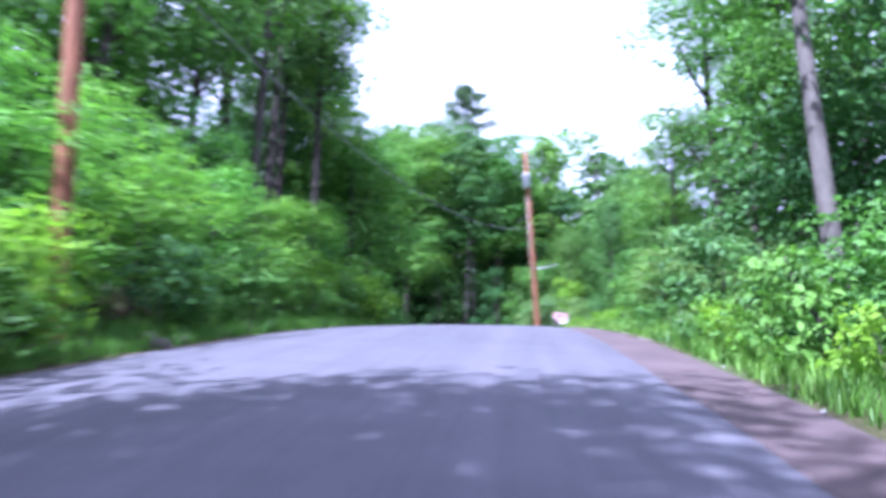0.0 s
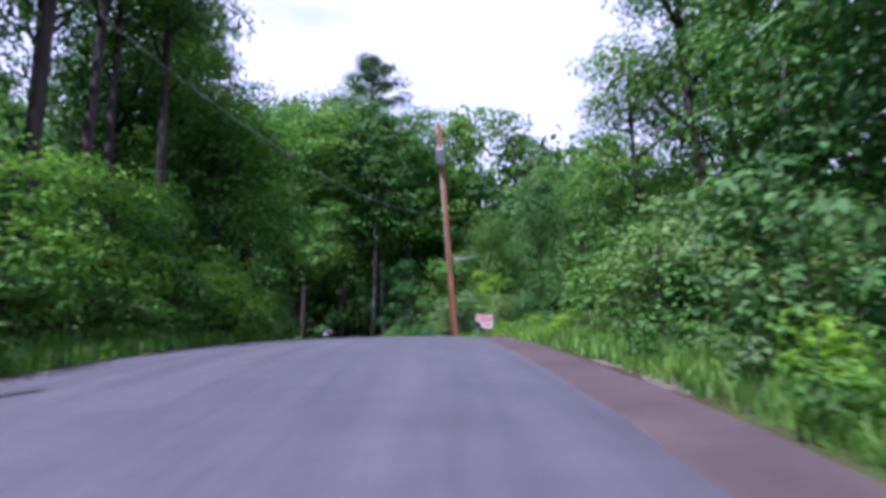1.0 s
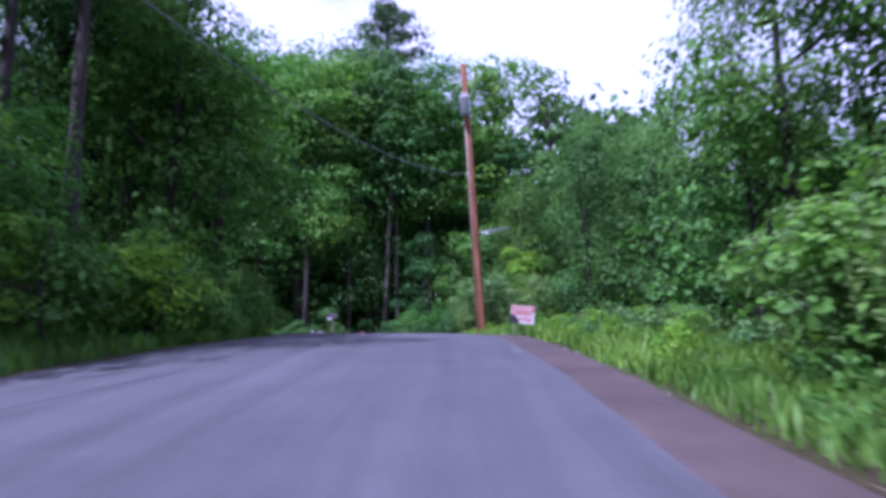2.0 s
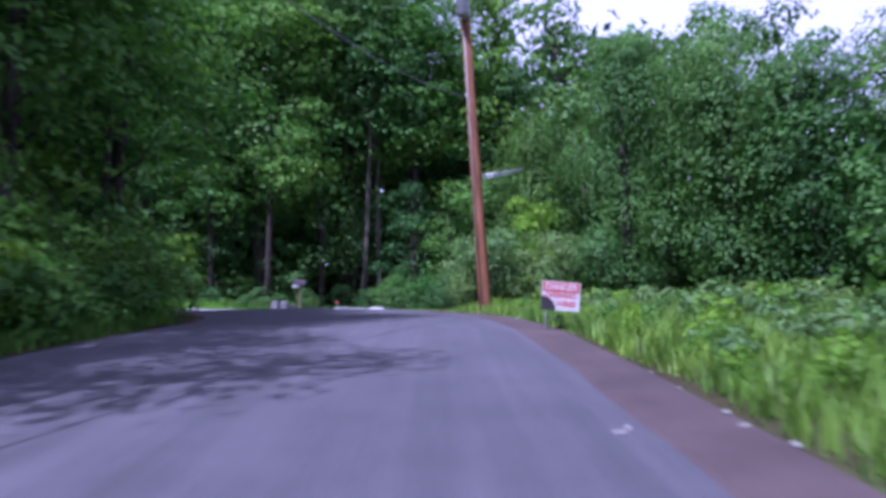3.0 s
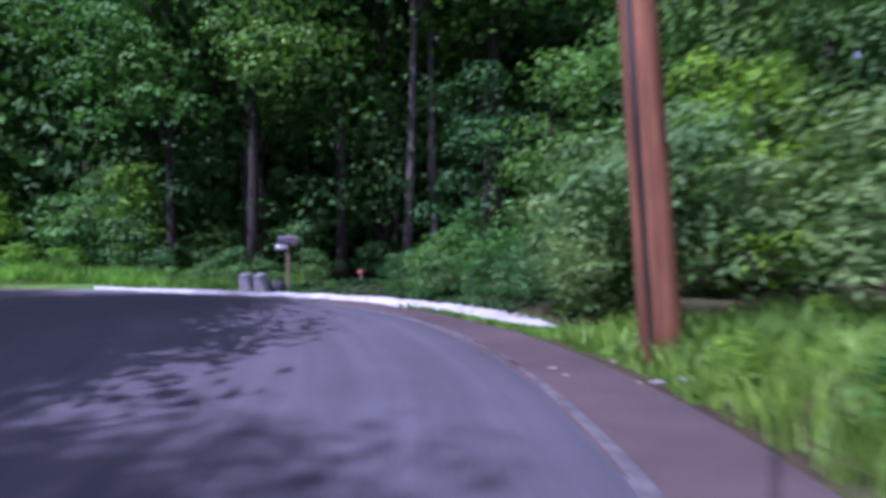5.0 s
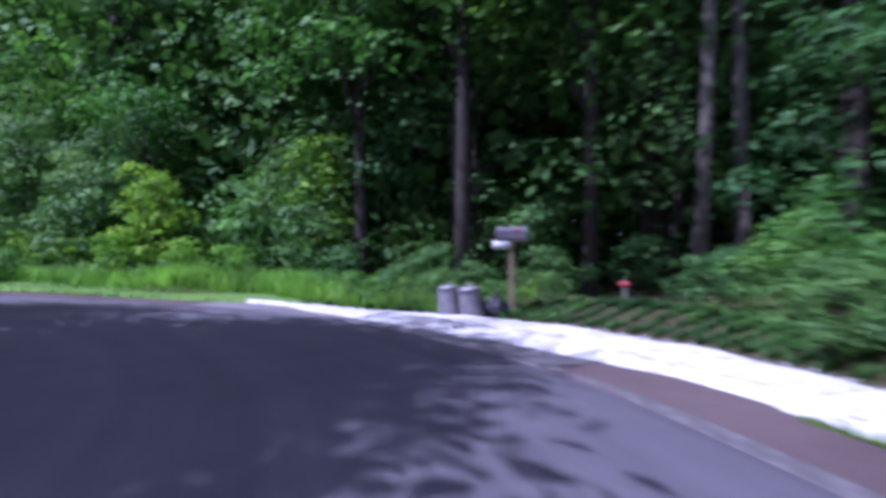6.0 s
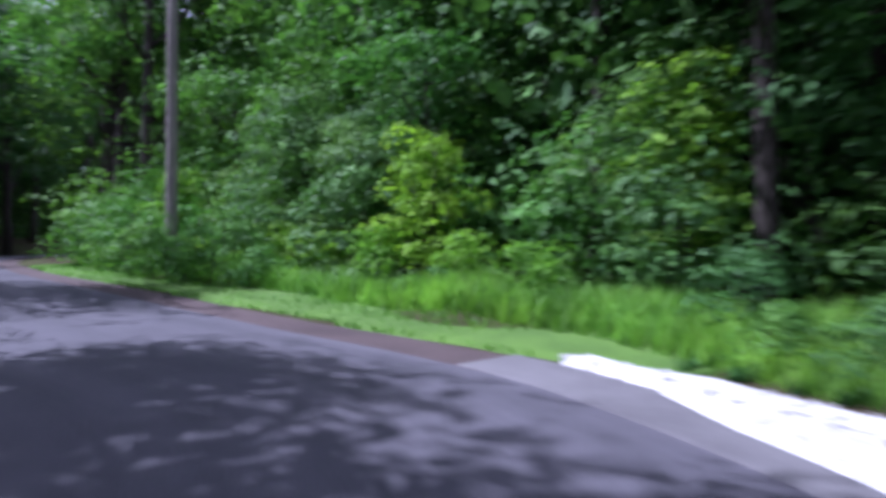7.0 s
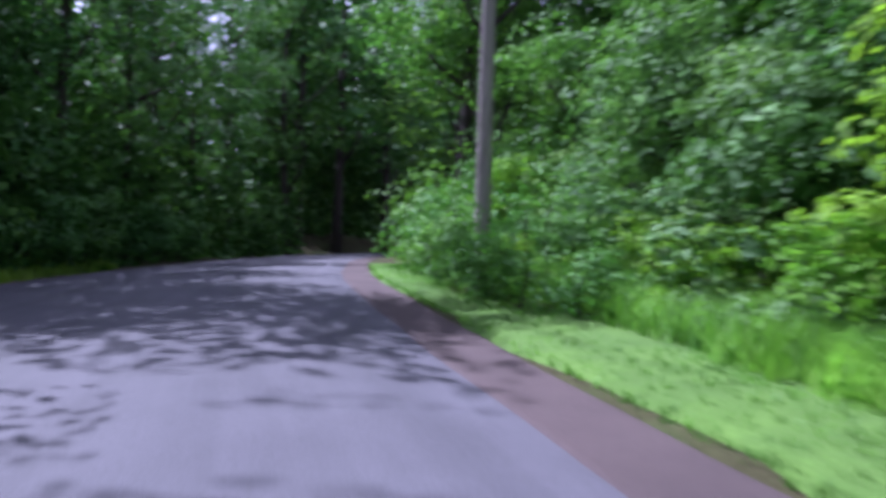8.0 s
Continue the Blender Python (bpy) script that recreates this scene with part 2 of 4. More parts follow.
def along_road(x, y):
    """Signed distance to the right of the asphalt's edge, the road's height there and its width."""
    x, y = np.atleast_1d(x).astype(float), np.atleast_1d(y).astype(float)
    lat, hgt, wid = np.empty(len(x)), np.empty(len(x)), np.empty(len(x))
    for s in range(0, len(x), 4000):
        dx, dy = x[s:s + 4000, None] - EDGE[None, :, 0], y[s:s + 4000, None] - EDGE[None, :, 1]
        near = np.argmin(dx * dx + dy * dy, 1)
        rows = np.arange(len(near))
        side = dx[rows, near] * RIGHT[near, 0] + dy[rows, near] * RIGHT[near, 1]
        dist = np.sign(side) * np.hypot(dx[rows, near], dy[rows, near])
        lat[s:s + 4000] = dist + np.clip(dist / SIDES[near], 0, 1) * (SIDE - SIDES[near])
        hgt[s:s + 4000] = EDGE[near, 2] + FALL[near] * np.clip(dist, -WIDTH[near], 0)
        wid[s:s + 4000] = WIDTH[near]
    return lat, hgt, wid


def smooth(t):
    t = np.clip(t, 0, 1)
    return t * t * (3 - 2 * t)


# centre of the gravel drive's mouth: place, half width and height
DRIVE = spline([(-6.2, 52.2, 0.35, 4.80), (-4.6, 52.1, 0.75, 4.70), (-2.1, 51.3, 1.4, 4.63), (0.35, 49.95, 1.5, 4.61), (2.5, 48.05, 1.08, 4.59), (4.12, 46.25, 0.75, 4.55), (4.98, 45.15, 0.52, 4.48), (5.65, 44.4, 0.2, 4.42)], 0.35)


def ground_height(x, y):
    x, y = np.atleast_1d(x).astype(float), np.atleast_1d(y).astype(float)
    lat, z, wid = along_road(x, y)
    out = lat - SIDE
    inn = -lat - wid
    r = np.where(out > 0, 0.05 * smooth(out / 1.2) + 0.012 * np.minimum(out, 5) + 0.05 * np.clip(out - 5, 0, 30), 0.0)
    r = r + np.where(inn > 0, 1.5 * smooth((inn - 0.3) / 4.0) + 0.05 * np.minimum(inn, 40), 0.0)
    wave = 0.12 * np.sin(x * 0.7 + 1.3) * np.cos(y * 0.6) + 0.07 * np.sin(x * 1.9 + y * 1.3)
    rough = np.clip(np.maximum(out, inn) - 0.6, 0, 1.5) / 1.5
    dip = -0.2 * np.exp(-((x + 1.2) ** 2 / 9 + (y - 53.4) ** 2 / 1.4))
    verge = smooth((out - 0.05) / 0.6)
    bank = 0.14 * np.exp(-((x - 6.9) ** 2 + (y - 40.6) ** 2) / 3.0)
    flat = z + r + dip + bank * verge + wave * rough
    gap = np.full(flat.shape, 99.0)
    level = np.zeros(flat.shape)
    for cx, cy, w, cz in DRIVE:
        away = np.hypot(x - cx, y - cy) - w
        level = np.where(away < gap, cz - 0.06, level)
        gap = np.minimum(gap, away)
    share = smooth((1.6 - gap) / 1.4) * verge
    return flat * (1 - share) + level * share - 0.05 * (np.maximum(out, inn) < 0.05)


def gz(x, y):
    return float(ground_height(x, y)[0])


# ground sheet, fine near the road and coarse towards the horizon
def steps(lo, hi, fine, far):
    inner = list(np.arange(lo, hi + fine / 2, fine))
    grow, a, b = fine, [], []
    p = lo
    while p > -far:
        grow *= 1.35
        p -= grow
        a.append(p)
    p, grow = hi, fine
    while p < far:
        grow *= 1.35
        p += grow
        b.append(p)
    return np.array(a[::-1] + inner + b)


gx, gy = steps(-45, 25, 0.5, 900), steps(-12, 70, 0.5, 900)
mx, my = np.meshgrid(gx, gy)
mz = ground_height(mx.ravel(), my.ravel())
gv = np.stack([mx.ravel(), my.ravel(), mz], 1)
nx = len(gx)
gf = [(j * nx + i, j * nx + i + 1, (j + 1) * nx + i + 1, (j + 1) * nx + i) for j in range(len(gy) - 1) for i in range(nx - 1)]
tagged(new("ground", mesh_from("ground", gv.tolist(), gf, SOIL)), "uneven grassy earth beside the road", "ground", kind="structure")


def ribbon(name, left, right, rows, material, label, category, lift=0.0, crown=0.0, wobble=0.0, skirt=0.06, seed=3.1, taper=0.0):
    """A strip along the road between two distances from the asphalt's edge, with turned-down sides."""
    verts, faces, n = [], [], 14
    for i, (p, r) in enumerate(zip(EDGE, RIGHT)):
        if i not in rows:
            continue
        a = (-WIDTH[i] if left is None else left - WIDTH[i] if left < -0.2 else left) + wobble * noise.noise((p[0] * 0.5, p[1] * 0.5, seed))
        if left is not None and left > SIDE:
            a -= SIDE - SIDES[i]
        b = (SIDES[i] if right == SIDE else right - (SIDE - SIDES[i]) * (right > SIDE) if left is None or left > -0.2 else right - WIDTH[i]) + wobble * noise.noise((p[0] * 0.5, p[1] * 0.5, 7.7))
        for k in range(n + 1):
            t = k / n
            d = a + (b - a) * t
            h = p[2] + FALL[i] * max(-WIDTH[i], min(0.0, d)) + lift + crown * (1 - (2 * t - 1)**2) - taper * max(0.0, 1 - min(i - rows[0], rows[-1] - i) / 3)
            if k in (0, n):
                h -= skirt
                d += -0.05 if k == 0 else 0.05
            verts.append((p[0] + r[0] * d, p[1] + r[1] * d, h))
    m = len(verts) // (n + 1)
    across = left if left is not None else -7.5
    for i in range(m - 1):
        for k in range(n):
            a = i * (n + 1) + k
            faces.append((a, a + 1, a + n + 2, a + n + 1))
    me = mesh_from(name, verts, faces, material)
    layer = me.uv_layers.new(name="UVMap")
    spot = np.array([l.vertex_index for l in me.loops])
    layer.data.foreach_set("uv", np.column_stack([across + (right - across) * (spot % (n + 1)) / n, (spot // (n + 1)) * 0.4]).ravel())
    return tagged(new(name, me), label, category, kind="structure")


ALL = range(len(EDGE))
DIRT = grainy("bare_brown_dirt", (0.075, 0.052, 0.036), (0.16, 0.12, 0.085), 1.6, 20, 0.95, 0.8, 0.03)
ribbon("road", None, 0.0, ALL, ASPHALT, "smooth dark grey asphalt road without markings", "road", 0.012, 0.07, 0.10, 0.03)
ribbon("dirt_edge", -0.75, 0.06, ALL, DIRT, "bare brown dirt and litter along the road's edge", "dirt", -0.012, 0.0, 0.5, 0.15)
near_mouth = lambda p: -6.4 < p[0] < 0.9 and p[1] > 46
MOUTH = [i for i in ALL if near_mouth(EDGE[i])]
ribbon("road_shoulder", -0.14, SIDE, range(0, MOUTH[0]), SHOULDER, "worn brown paved shoulder along the asphalt", "shoulder", -0.005, 0.0, 0.07)
ribbon("road_shoulder", -0.14, SIDE, range(MOUTH[-1], len(EDGE)), SHOULDER, "worn brown paved shoulder along the asphalt", "shoulder", -0.005, 0.0, 0.07)

station_near = lambda x, y: int(np.argmin((EDGE[:, 0] - x)**2 + (EDGE[:, 1] - y)**2))
OLD_PAVING = grainy("worn_grey_paving", (0.085, 0.080, 0.084), (0.15, 0.142, 0.146), 0.9, 55, 0.9, 0.5, 0.008)
ribbon("drive_apron", -0.14, 0.85, range(MOUTH[0] - 1, MOUTH[-1] + 2), OLD_PAVING, "worn pale grey paving between road and gravel", "apron", -0.002, 0.0, 0.05)
ribbon("tar_seam", 0.0, 0.05, range(station_near(-2.0, 49.8), MOUTH[-1] + 10), SEAM, "thin dark tar seam along the asphalt's edge", "seam", -0.012, 0.0, 0.10, 0.02, 7.7)

GRIT = grainy("pale_road_grit", (0.050, 0.045, 0.047), (0.125, 0.118, 0.120), 9, 60, 0.95, 0.5, 0.006)
ribbon("edge_grit", -0.02, 0.075, range(station_near(5.25, 36.5), MOUTH[0] + 2), GRIT, "pale grit gathered along the asphalt's edge", "grit", 0.001, 0.0, 0.10, 0.02, 5.3)

PALE_DIRT = grainy("dry_pale_dirt", (0.075, 0.062, 0.044), (0.15, 0.128, 0.095), 2.2, 24, 0.95, 0.8, 0.02)
ribbon("verge_dirt", SIDE + 0.01, SIDE + 0.42, range(station_near(3.2, 12.2), station_near(3.75, 17.5)), PALE_DIRT, "dry pale dirt and straw beside the shoulder", "dirt", 0.012, 0.0, 0.12, 0.05, taper=0.05)

turf_rows = range(int(np.argmin((EDGE[:, 0] + 5.7)**2 + (EDGE[:, 1] - 51)**2)), int(np.argmin((EDGE[:, 0] + 32)**2 + (EDGE[:, 1] - 51)**2)))
ribbon("grass_verge", SIDE + 0.01, SIDE + 2.3, turf_rows, TURF, "bright mown turf beside the shoulder", "grass", 0.045, 0.03, 0.10, 0.12, taper=0.14)

# gravel drive that opens off the outside of the bend
dv, df = [], []
dd = np.gradient(DRIVE[:, :2], axis=0)
dd /= np.linalg.norm(dd, axis=1)[:, None]
for (x, y, w, z), (ax, ay) in zip(DRIVE, dd):
    for k in range(9):
        d = (k / 4 - 1) * (w + 0.18 * noise.noise((x, y, 0.5 + (k > 4))))
        px, py = x - ay * d, y + ax * d
        dv.append((px, py, gz(px, py) + (0.06 if 0 < k < 8 else -0.05) + 0.03 * noise.noise((px * 1.5, py * 1.5, 2))))
for i in range(len(DRIVE) - 1):
    for k in range(8):
        a = i * 9 + k
        df.append((a, a + 1, a + 10, a + 9))
tagged(new("gravel_driveway", mesh_from("gravel_driveway", dv, df, GRAVEL)), "pale crushed-stone driveway mouth beside the asphalt", "driveway", kind="structure")


# loose stones that roughen the gravel and spill over its edges
def loose_gravel(count, seed):
    rng = np.random.default_rng(seed)
    i = rng.integers(0, len(DRIVE) - 2, count)
    d = (DRIVE[i, 2] + 0.07) * rng.uniform(-1, 1, count)
    x, y = DRIVE[i, 0] - dd[i, 1] * d, DRIVE[i, 1] + dd[i, 0] * d
    z = ground_height(x, y) + np.where(np.abs(d) < DRIVE[i, 2] * 0.8, 0.065, 0.02)
    r = 0.010 + 0.020 * rng.random(count) ** 2
    shape = np.array([(1, 0, 0), (0, 1, 0), (-1, 0, 0), (0, -1, 0), (0, 0, 0.7), (0, 0, -0.7)])
    jag = shape[None] * (0.7 + 0.6 * rng.random((count, 6, 1))) + rng.normal(size=(count, 6, 3)) * 0.12
    pts = (np.stack([x, y, z], 1)[:, None] + jag * r[:, None, None]).reshape(-1, 3)
    tri = np.array([(0, 1, 4), (1, 2, 4), (2, 3, 4), (3, 0, 4), (1, 0, 5), (2, 1, 5), (3, 2, 5), (0, 3, 5)])
    faces = (np.arange(count)[:, None, None] * 6 + tri[None]).reshape(-1, 3)
    me = mesh_from("gravel_stones", pts.tolist(), faces.tolist(), GRAVEL, False)
    tagged(new("gravel_stones", me), "loose pale crushed stones on the driveway", "gravel", kind="stuff")


loose_gravel(3500, 12)


# ---- foliage ----
def leaf_mesh(name, centres, normals, sizes, material, rng, narrow=0.55):
    """Folded four-cornered leaves, each an island of its own."""
    n = len(centres)
    nrm = normals / (np.linalg.norm(normals, axis=1)[:, None] + 1e-9)
    ref = rng.normal(size=(n, 3))
    u = np.cross(nrm, ref)
    u /= np.linalg.norm(u, axis=1)[:, None] + 1e-9
    v = np.cross(nrm, u)
    s = sizes[:, None]
    pts = np.empty((n, 4, 3))
    pts[:, 0] = centres - u * s * 0.5
    pts[:, 1] = centres + v * s * narrow * 0.5 + nrm * s * 0.10
    pts[:, 2] = centres + u * s * 0.5 - nrm * s * 0.12
    pts[:, 3] = centres - v * s * narrow * 0.5 + nrm * s * 0.10
    me = bpy.data.meshes.new(name)
    me.vertices.add(n * 4)
    me.vertices.foreach_set("co", pts.ravel())
    me.loops.add(n * 6)
    idx = (np.arange(n)[:, None] * 4 + np.array([0, 1, 2, 0, 2, 3])[None, :]).ravel()
    me.loops.foreach_set("vertex_index", idx)
    me.polygons.add(n * 2)
    me.polygons.foreach_set("loop_start", np.arange(n * 2) * 3)
    me.polygons.foreach_set("loop_total", np.full(n * 2, 3))
    me.update(calc_edges=True)
    me.materials.append(material)
    return me


def puffs(clusters, radii, per, rng, flat=0.52):
    """Leaf places and normals on the upper shells of many small clumps."""
    n = len(clusters) * per
    d = rng.normal(size=(n, 3))
    d[:, 2] += 0.45
    d /= np.linalg.norm(d, axis=1)[:, None]
    r = np.repeat(radii, per)[:, None] * (0.68 + 0.40 * rng.random((n, 1)))
    c = np.repeat(clusters, per, 0) + d * r * np.array([1, 1, flat])
    nrm = d + np.array([0, 0, 0.22]) + rng.normal(size=(n, 3)) * 0.15
    return c, nrm


def crown_points(rng, n, height, low, width, lumps=7, lean=0.0):
    """Clump centres on and in an uneven, lobed crown."""
    lobes = []
    for k in range(lumps):
        t = (k + 0.5) / lumps
        z = low + (height - low) * (0.15 + 0.78 * t)
        reach = width * math.sin(math.pi * (0.22 + 0.66 * t)) * 0.55
        a = k * 2.4 + rng.random() * 1.2
        size = width * (0.42 + 0.25 * rng.random()) * (1.05 - 0.4 * t)
        lobes.append((math.cos(a) * reach * rng.uniform(0.5, 1.1), math.sin(a) * reach * rng.uniform(0.5, 1.1), z, size))
    lobes = np.array(lobes)
    pick = rng.integers(0, lumps, n)
    d = rng.normal(size=(n, 3))
    d /= np.linalg.norm(d, axis=1)[:, None]
    r = lobes[pick, 3:4] * (0.35 + 0.65 * rng.random((n, 1)) ** 0.45)
    p = lobes[pick, :3] + d * r * np.array([1, 1, 0.8])
    p[:, 2] = np.clip(p[:, 2], low * 0.8, None)
    p[:, 0] += lean * p[:, 2]
    return p, lobes


def tree_parts(seed, height, low, width, trunk_r, leaf, clumps, per, size, bark, lumps=7, clump_r=0.62):
    rng = np.random.default_rng(seed)
    c, lobes = crown_points(rng, clumps, height, low, width, lumps)
    pts, nrm = puffs(c, clump_r * (0.7 + 0.6 * rng.random(len(c))), per, rng)
    crown = leaf_mesh("crown", pts, nrm, size * (0.7 + 0.6 * rng.random(len(pts))), leaf, rng)
    bend = rng.normal(size=2) * 0.25
    spine = [(bend[0] * math.sin(t * 2.2), bend[1] * math.sin(t * 2.7), -0.3 + t * (height * 0.86 + 0.3)) for t in np.linspace(0, 1, 9)]
    sides = 9 if trunk_r > 0.045 else 6
    pieces = [tube(spine, [trunk_r * (1.35 if k == 0 else 1.0) * (1 - 0.085 * k) for k in range(9)], sides)]
    for lobe in lobes:
        z0 = max(low * 0.7, lobe[2] - lobe[3] * 0.9)
        t = (z0 + 0.3) / (height * 0.86 + 0.3)
        a = Vector((bend[0] * math.sin(t * 2.2), bend[1] * math.sin(t * 2.7), z0))
        b = Vector(lobe[:3])
        mid = (a + b) / 2 + Vector((0, 0, -0.25))
        pieces.append(tube([a, mid, b], [trunk_r * 0.42, trunk_r * 0.3, trunk_r * 0.1], 6 if trunk_r > 0.045 else 4))
    v, f = joined(pieces)
    return mesh_from("trunk", v, f, bark), crown


def make_kind(name, label, category, group, meshes):
    base = thing(name, pose(0, 0, 0), label, category, group)
    for n, me in meshes:
        part(n, me, None, base)
    return base


def plant(base, x, y, turn, size=1.0, dz=-0.05, wide=None, placed=[]):
    """Stands the base itself at its first place, then copies of it."""
    m = pose(x, y, gz(x, y) + dz, 0, 0, turn)
    w = wide or size
    if base.name not in placed:
        placed.append(base.name)
        ob = base
        ob.matrix_world = m
    else:
        ob = copy_thing(base, m)
    ob.scale = (w, w, size)
    return ob



WOODS = "roadside woods"
tall = [make_kind("tree", "tall broadleaf woodland tree in full summer leaf", "tree", WOODS,
                  zip(("trunk", "crown"), tree_parts(s, h, lo, w, r, m, 60, 68, 0.30, BARK, 9, 1.35)))
        for s, h, lo, w, r, m in ((1, 18, 4.0, 4.6, 0.26, LEAF_MID), (2, 20, 5.5, 4.4, 0.28, LEAF_DARK), (3, 17, 3.5, 5.0, 0.25, LEAF_DARK), (4, 19, 4.5, 4.2, 0.24, LEAF_MID))]
deep = [make_kind("tree", "tall dark tree standing deeper in the woods", "tree", WOODS,
                  zip(("trunk", "crown"), tree_parts(s, h, lo, w, r, LEAF_DARK, 40, 43, 0.52, BARK, 8, 1.6)))
        for s, h, lo, w, r in ((5, 19, 3.0, 5.0, 0.27), (6, 21, 4.0, 4.8, 0.3))]
bare = [make_kind("tree", "tall dark-trunked tree with its leaves high up", "tree", WOODS,
                  zip(("trunk", "crown"), tree_parts(s, h, lo, w, r, m, 76, 76, 0.28, BARK, 9, 1.3)))
        for s, h, lo, w, r, m in ((7, 23, 9.0, 4.3, 0.25, LEAF_MID), (8, 21, 8.5, 4.0, 0.21, LEAF_DARK))]
understorey = [make_kind("small_tree", "small leafy tree filling the edge of the woods", "tree", "wood edge",
                         zip(("trunk", "crown"), tree_parts(s, h, 0.5, w, 0.09, m, 36, 56, 0.21, BARK, 8, 1.0)))
               for s, h, w, m in ((11, 7, 2.5, LEAF_MID), (12, 6, 2.6, LEAF_DARK), (13, 8, 2.6, LEAF_DARK), (14, 7, 2.4, LEAF_MID))]
shrubs = [make_kind("shrub", "dense green roadside shrub", "shrub", "roadside shrubs",
                    zip(("stem", "foliage"), tree_parts(s, h, 0.1, w, 0.04, m, 24, 40, 0.17, BARK, 6, 0.66)))
          for s, h, w, m in ((21, 2.6, 1.4, LEAF_MID), (22, 2.2, 1.5, LEAF_DARK), (23, 1.8, 1.3, LEAF_MID), (24, 2.4, 1.3, LEAF_BRIGHT))]
pale_bush = make_kind("pale_shrub", "broad grey-green shrub with fine pale leaves", "shrub", "pale shrubs",
                      zip(("stem", "foliage"), tree_parts(31, 2.7, 0.1, 1.7, 0.05, LEAF_PALE, 74, 52, 0.13, BARK, 9, 0.58)))
sapling = make_kind("sapling", "sunlit yellow-green sapling beside the road", "tree", "saplings",
                    zip(("trunk", "crown"), tree_parts(32, 4.2, 0.3, 1.35, 0.05, LEAF_BRIGHT, 50, 56, 0.175, BARK, 7, 0.6)))


def vine_parts(seed, height, width):
    """A tree smothered in vines: hanging curtains of small leaves round a bulging column."""
    rng = np.random.default_rng(seed)
    n = 48
    a, t = rng.random(n) * 2 * math.pi, rng.random(n) ** 0.85
    bulge = width * (0.55 + 0.45 * np.sin(np.pi * (0.15 + 0.8 * t))) * (0.72 + 0.42 * np.sin(a * 2 + seed + t * 3)) * (0.85 + 0.28 * np.sin(t * 8 + seed + a))
    c = np.stack([np.cos(a) * bulge, np.sin(a) * bulge, 0.2 + t * height], 1)
    dome = t > 0.86
    c[dome, :2] *= rng.random((dome.sum(), 1))
    pts, nrm = puffs(c, 1.2 * (0.55 + 0.75 * rng.random(n)), 240, rng, 0.85)
    nrm[:, :2] += pts[:, :2] / width * 0.2
    crown = leaf_mesh("vines", pts, nrm, 0.135 * (0.7 + 0.6 * rng.random(len(pts))), LEAF_VINE, rng, 0.75)
    v, f = tube([(0, 0, -0.3), (0.1, 0, height * 0.5), (0, 0.1, height * 0.9)], [0.22, 0.16, 0.06], 8)
    return mesh_from("trunk", v, f, BARK), crown


vines = [make_kind("vine_covered_tree", "tree completely draped in green climbing vines", "tree", "vine-covered trees",
                   zip(("trunk", "vines"), vine_parts(s, h, w))) for s, h, w in ((41, 10.4, 1.35), (42, 7.8, 1.85), (43, 9.0, 1.55))]


def pine_parts(seed, height):
    """A pine whose open, layered top stands clear of the wood."""
    rng = np.random.default_rng(seed)
    cl = []
    v, f = tube([(0, 0, -0.3), (0.1, 0, height * 0.5), (0, 0, height)], [0.3, 0.22, 0.04], 9)
    pieces = [(v, f)]
    for k in range(26):
        t = k / 26
        z = height * (0.76 + 0.23 * t)
        reach = (4.1 * (1 - t) + 0.35) * rng.uniform(0.7, 1.15)
        a = k * 2.4
        tip = Vector((math.cos(a) * reach, math.sin(a) * reach, z + reach * 0.12))
        pieces.append(tube([(0, 0, z - 0.3), tip * 0.55 + Vector((0, 0, (z - 0.2) * 0.45)), tip], [0.07, 0.05, 0.015], 5))
        for q in np.linspace(0.4, 1, 4):
            cl.append((tip.x * q, tip.y * q, z - 0.3 + (tip.z - z + 0.3) * q))
    cl = np.array(cl)
    pts, nrm = puffs(cl, 0.6 + 0.3 * rng.random(len(cl)), 46, rng, 0.4)
    crown = leaf_mesh("needles", pts, nrm, 0.32 * (0.7 + 0.6 * rng.random(len(pts))), LEAF_PINE, rng, 0.3)
    v, f = joined(pieces)
    return mesh_from("trunk", v, f, BARK), crown


wood = random.Random(5)


def fill(kinds, x0, x1, y0, y1, count, gap, lo, hi, keep=lambda x, y: True):
    """Scatters plants over a stretch, off the road and apart from each other."""
    done, tries = [], 0
    while len(done) < count and tries < count * 40:
        tries += 1
        x, y = wood.uniform(x0, x1), wood.uniform(y0, y1)
        lat, _, wid = (v[0] for v in along_road(x, y))
        if -wid - gap[0] < lat < SIDE + gap[0] or not keep(x, y):
            continue
        if any((x - a)**2 + (y - b)**2 < gap[1]**2 for a, b in done):
            continue
        done.append((x, y))
        plant(wood.choice(kinds), x, y, wood.uniform(0, 360), wood.uniform(lo, hi))
    return done


weed_clumps = [make_kind("weed_clump", "leafy green weed clump on the verge", "weed", "verge weeds",
                         zip(("stem", "foliage"), tree_parts(s, h, 0.03, w, 0.012, m, 13, 18, 0.09, BARK, 2, 0.22)))
               for s, h, w, m in ((71, 0.6, 0.42, LEAF_MID), (72, 0.75, 0.38, LEAF_BRIGHT), (73, 0.5, 0.45, LEAF_PALE))]


def station(x, y):
    return int(np.argmin((EDGE[:, 0] - x)**2 + (EDGE[:, 1] - y)**2))


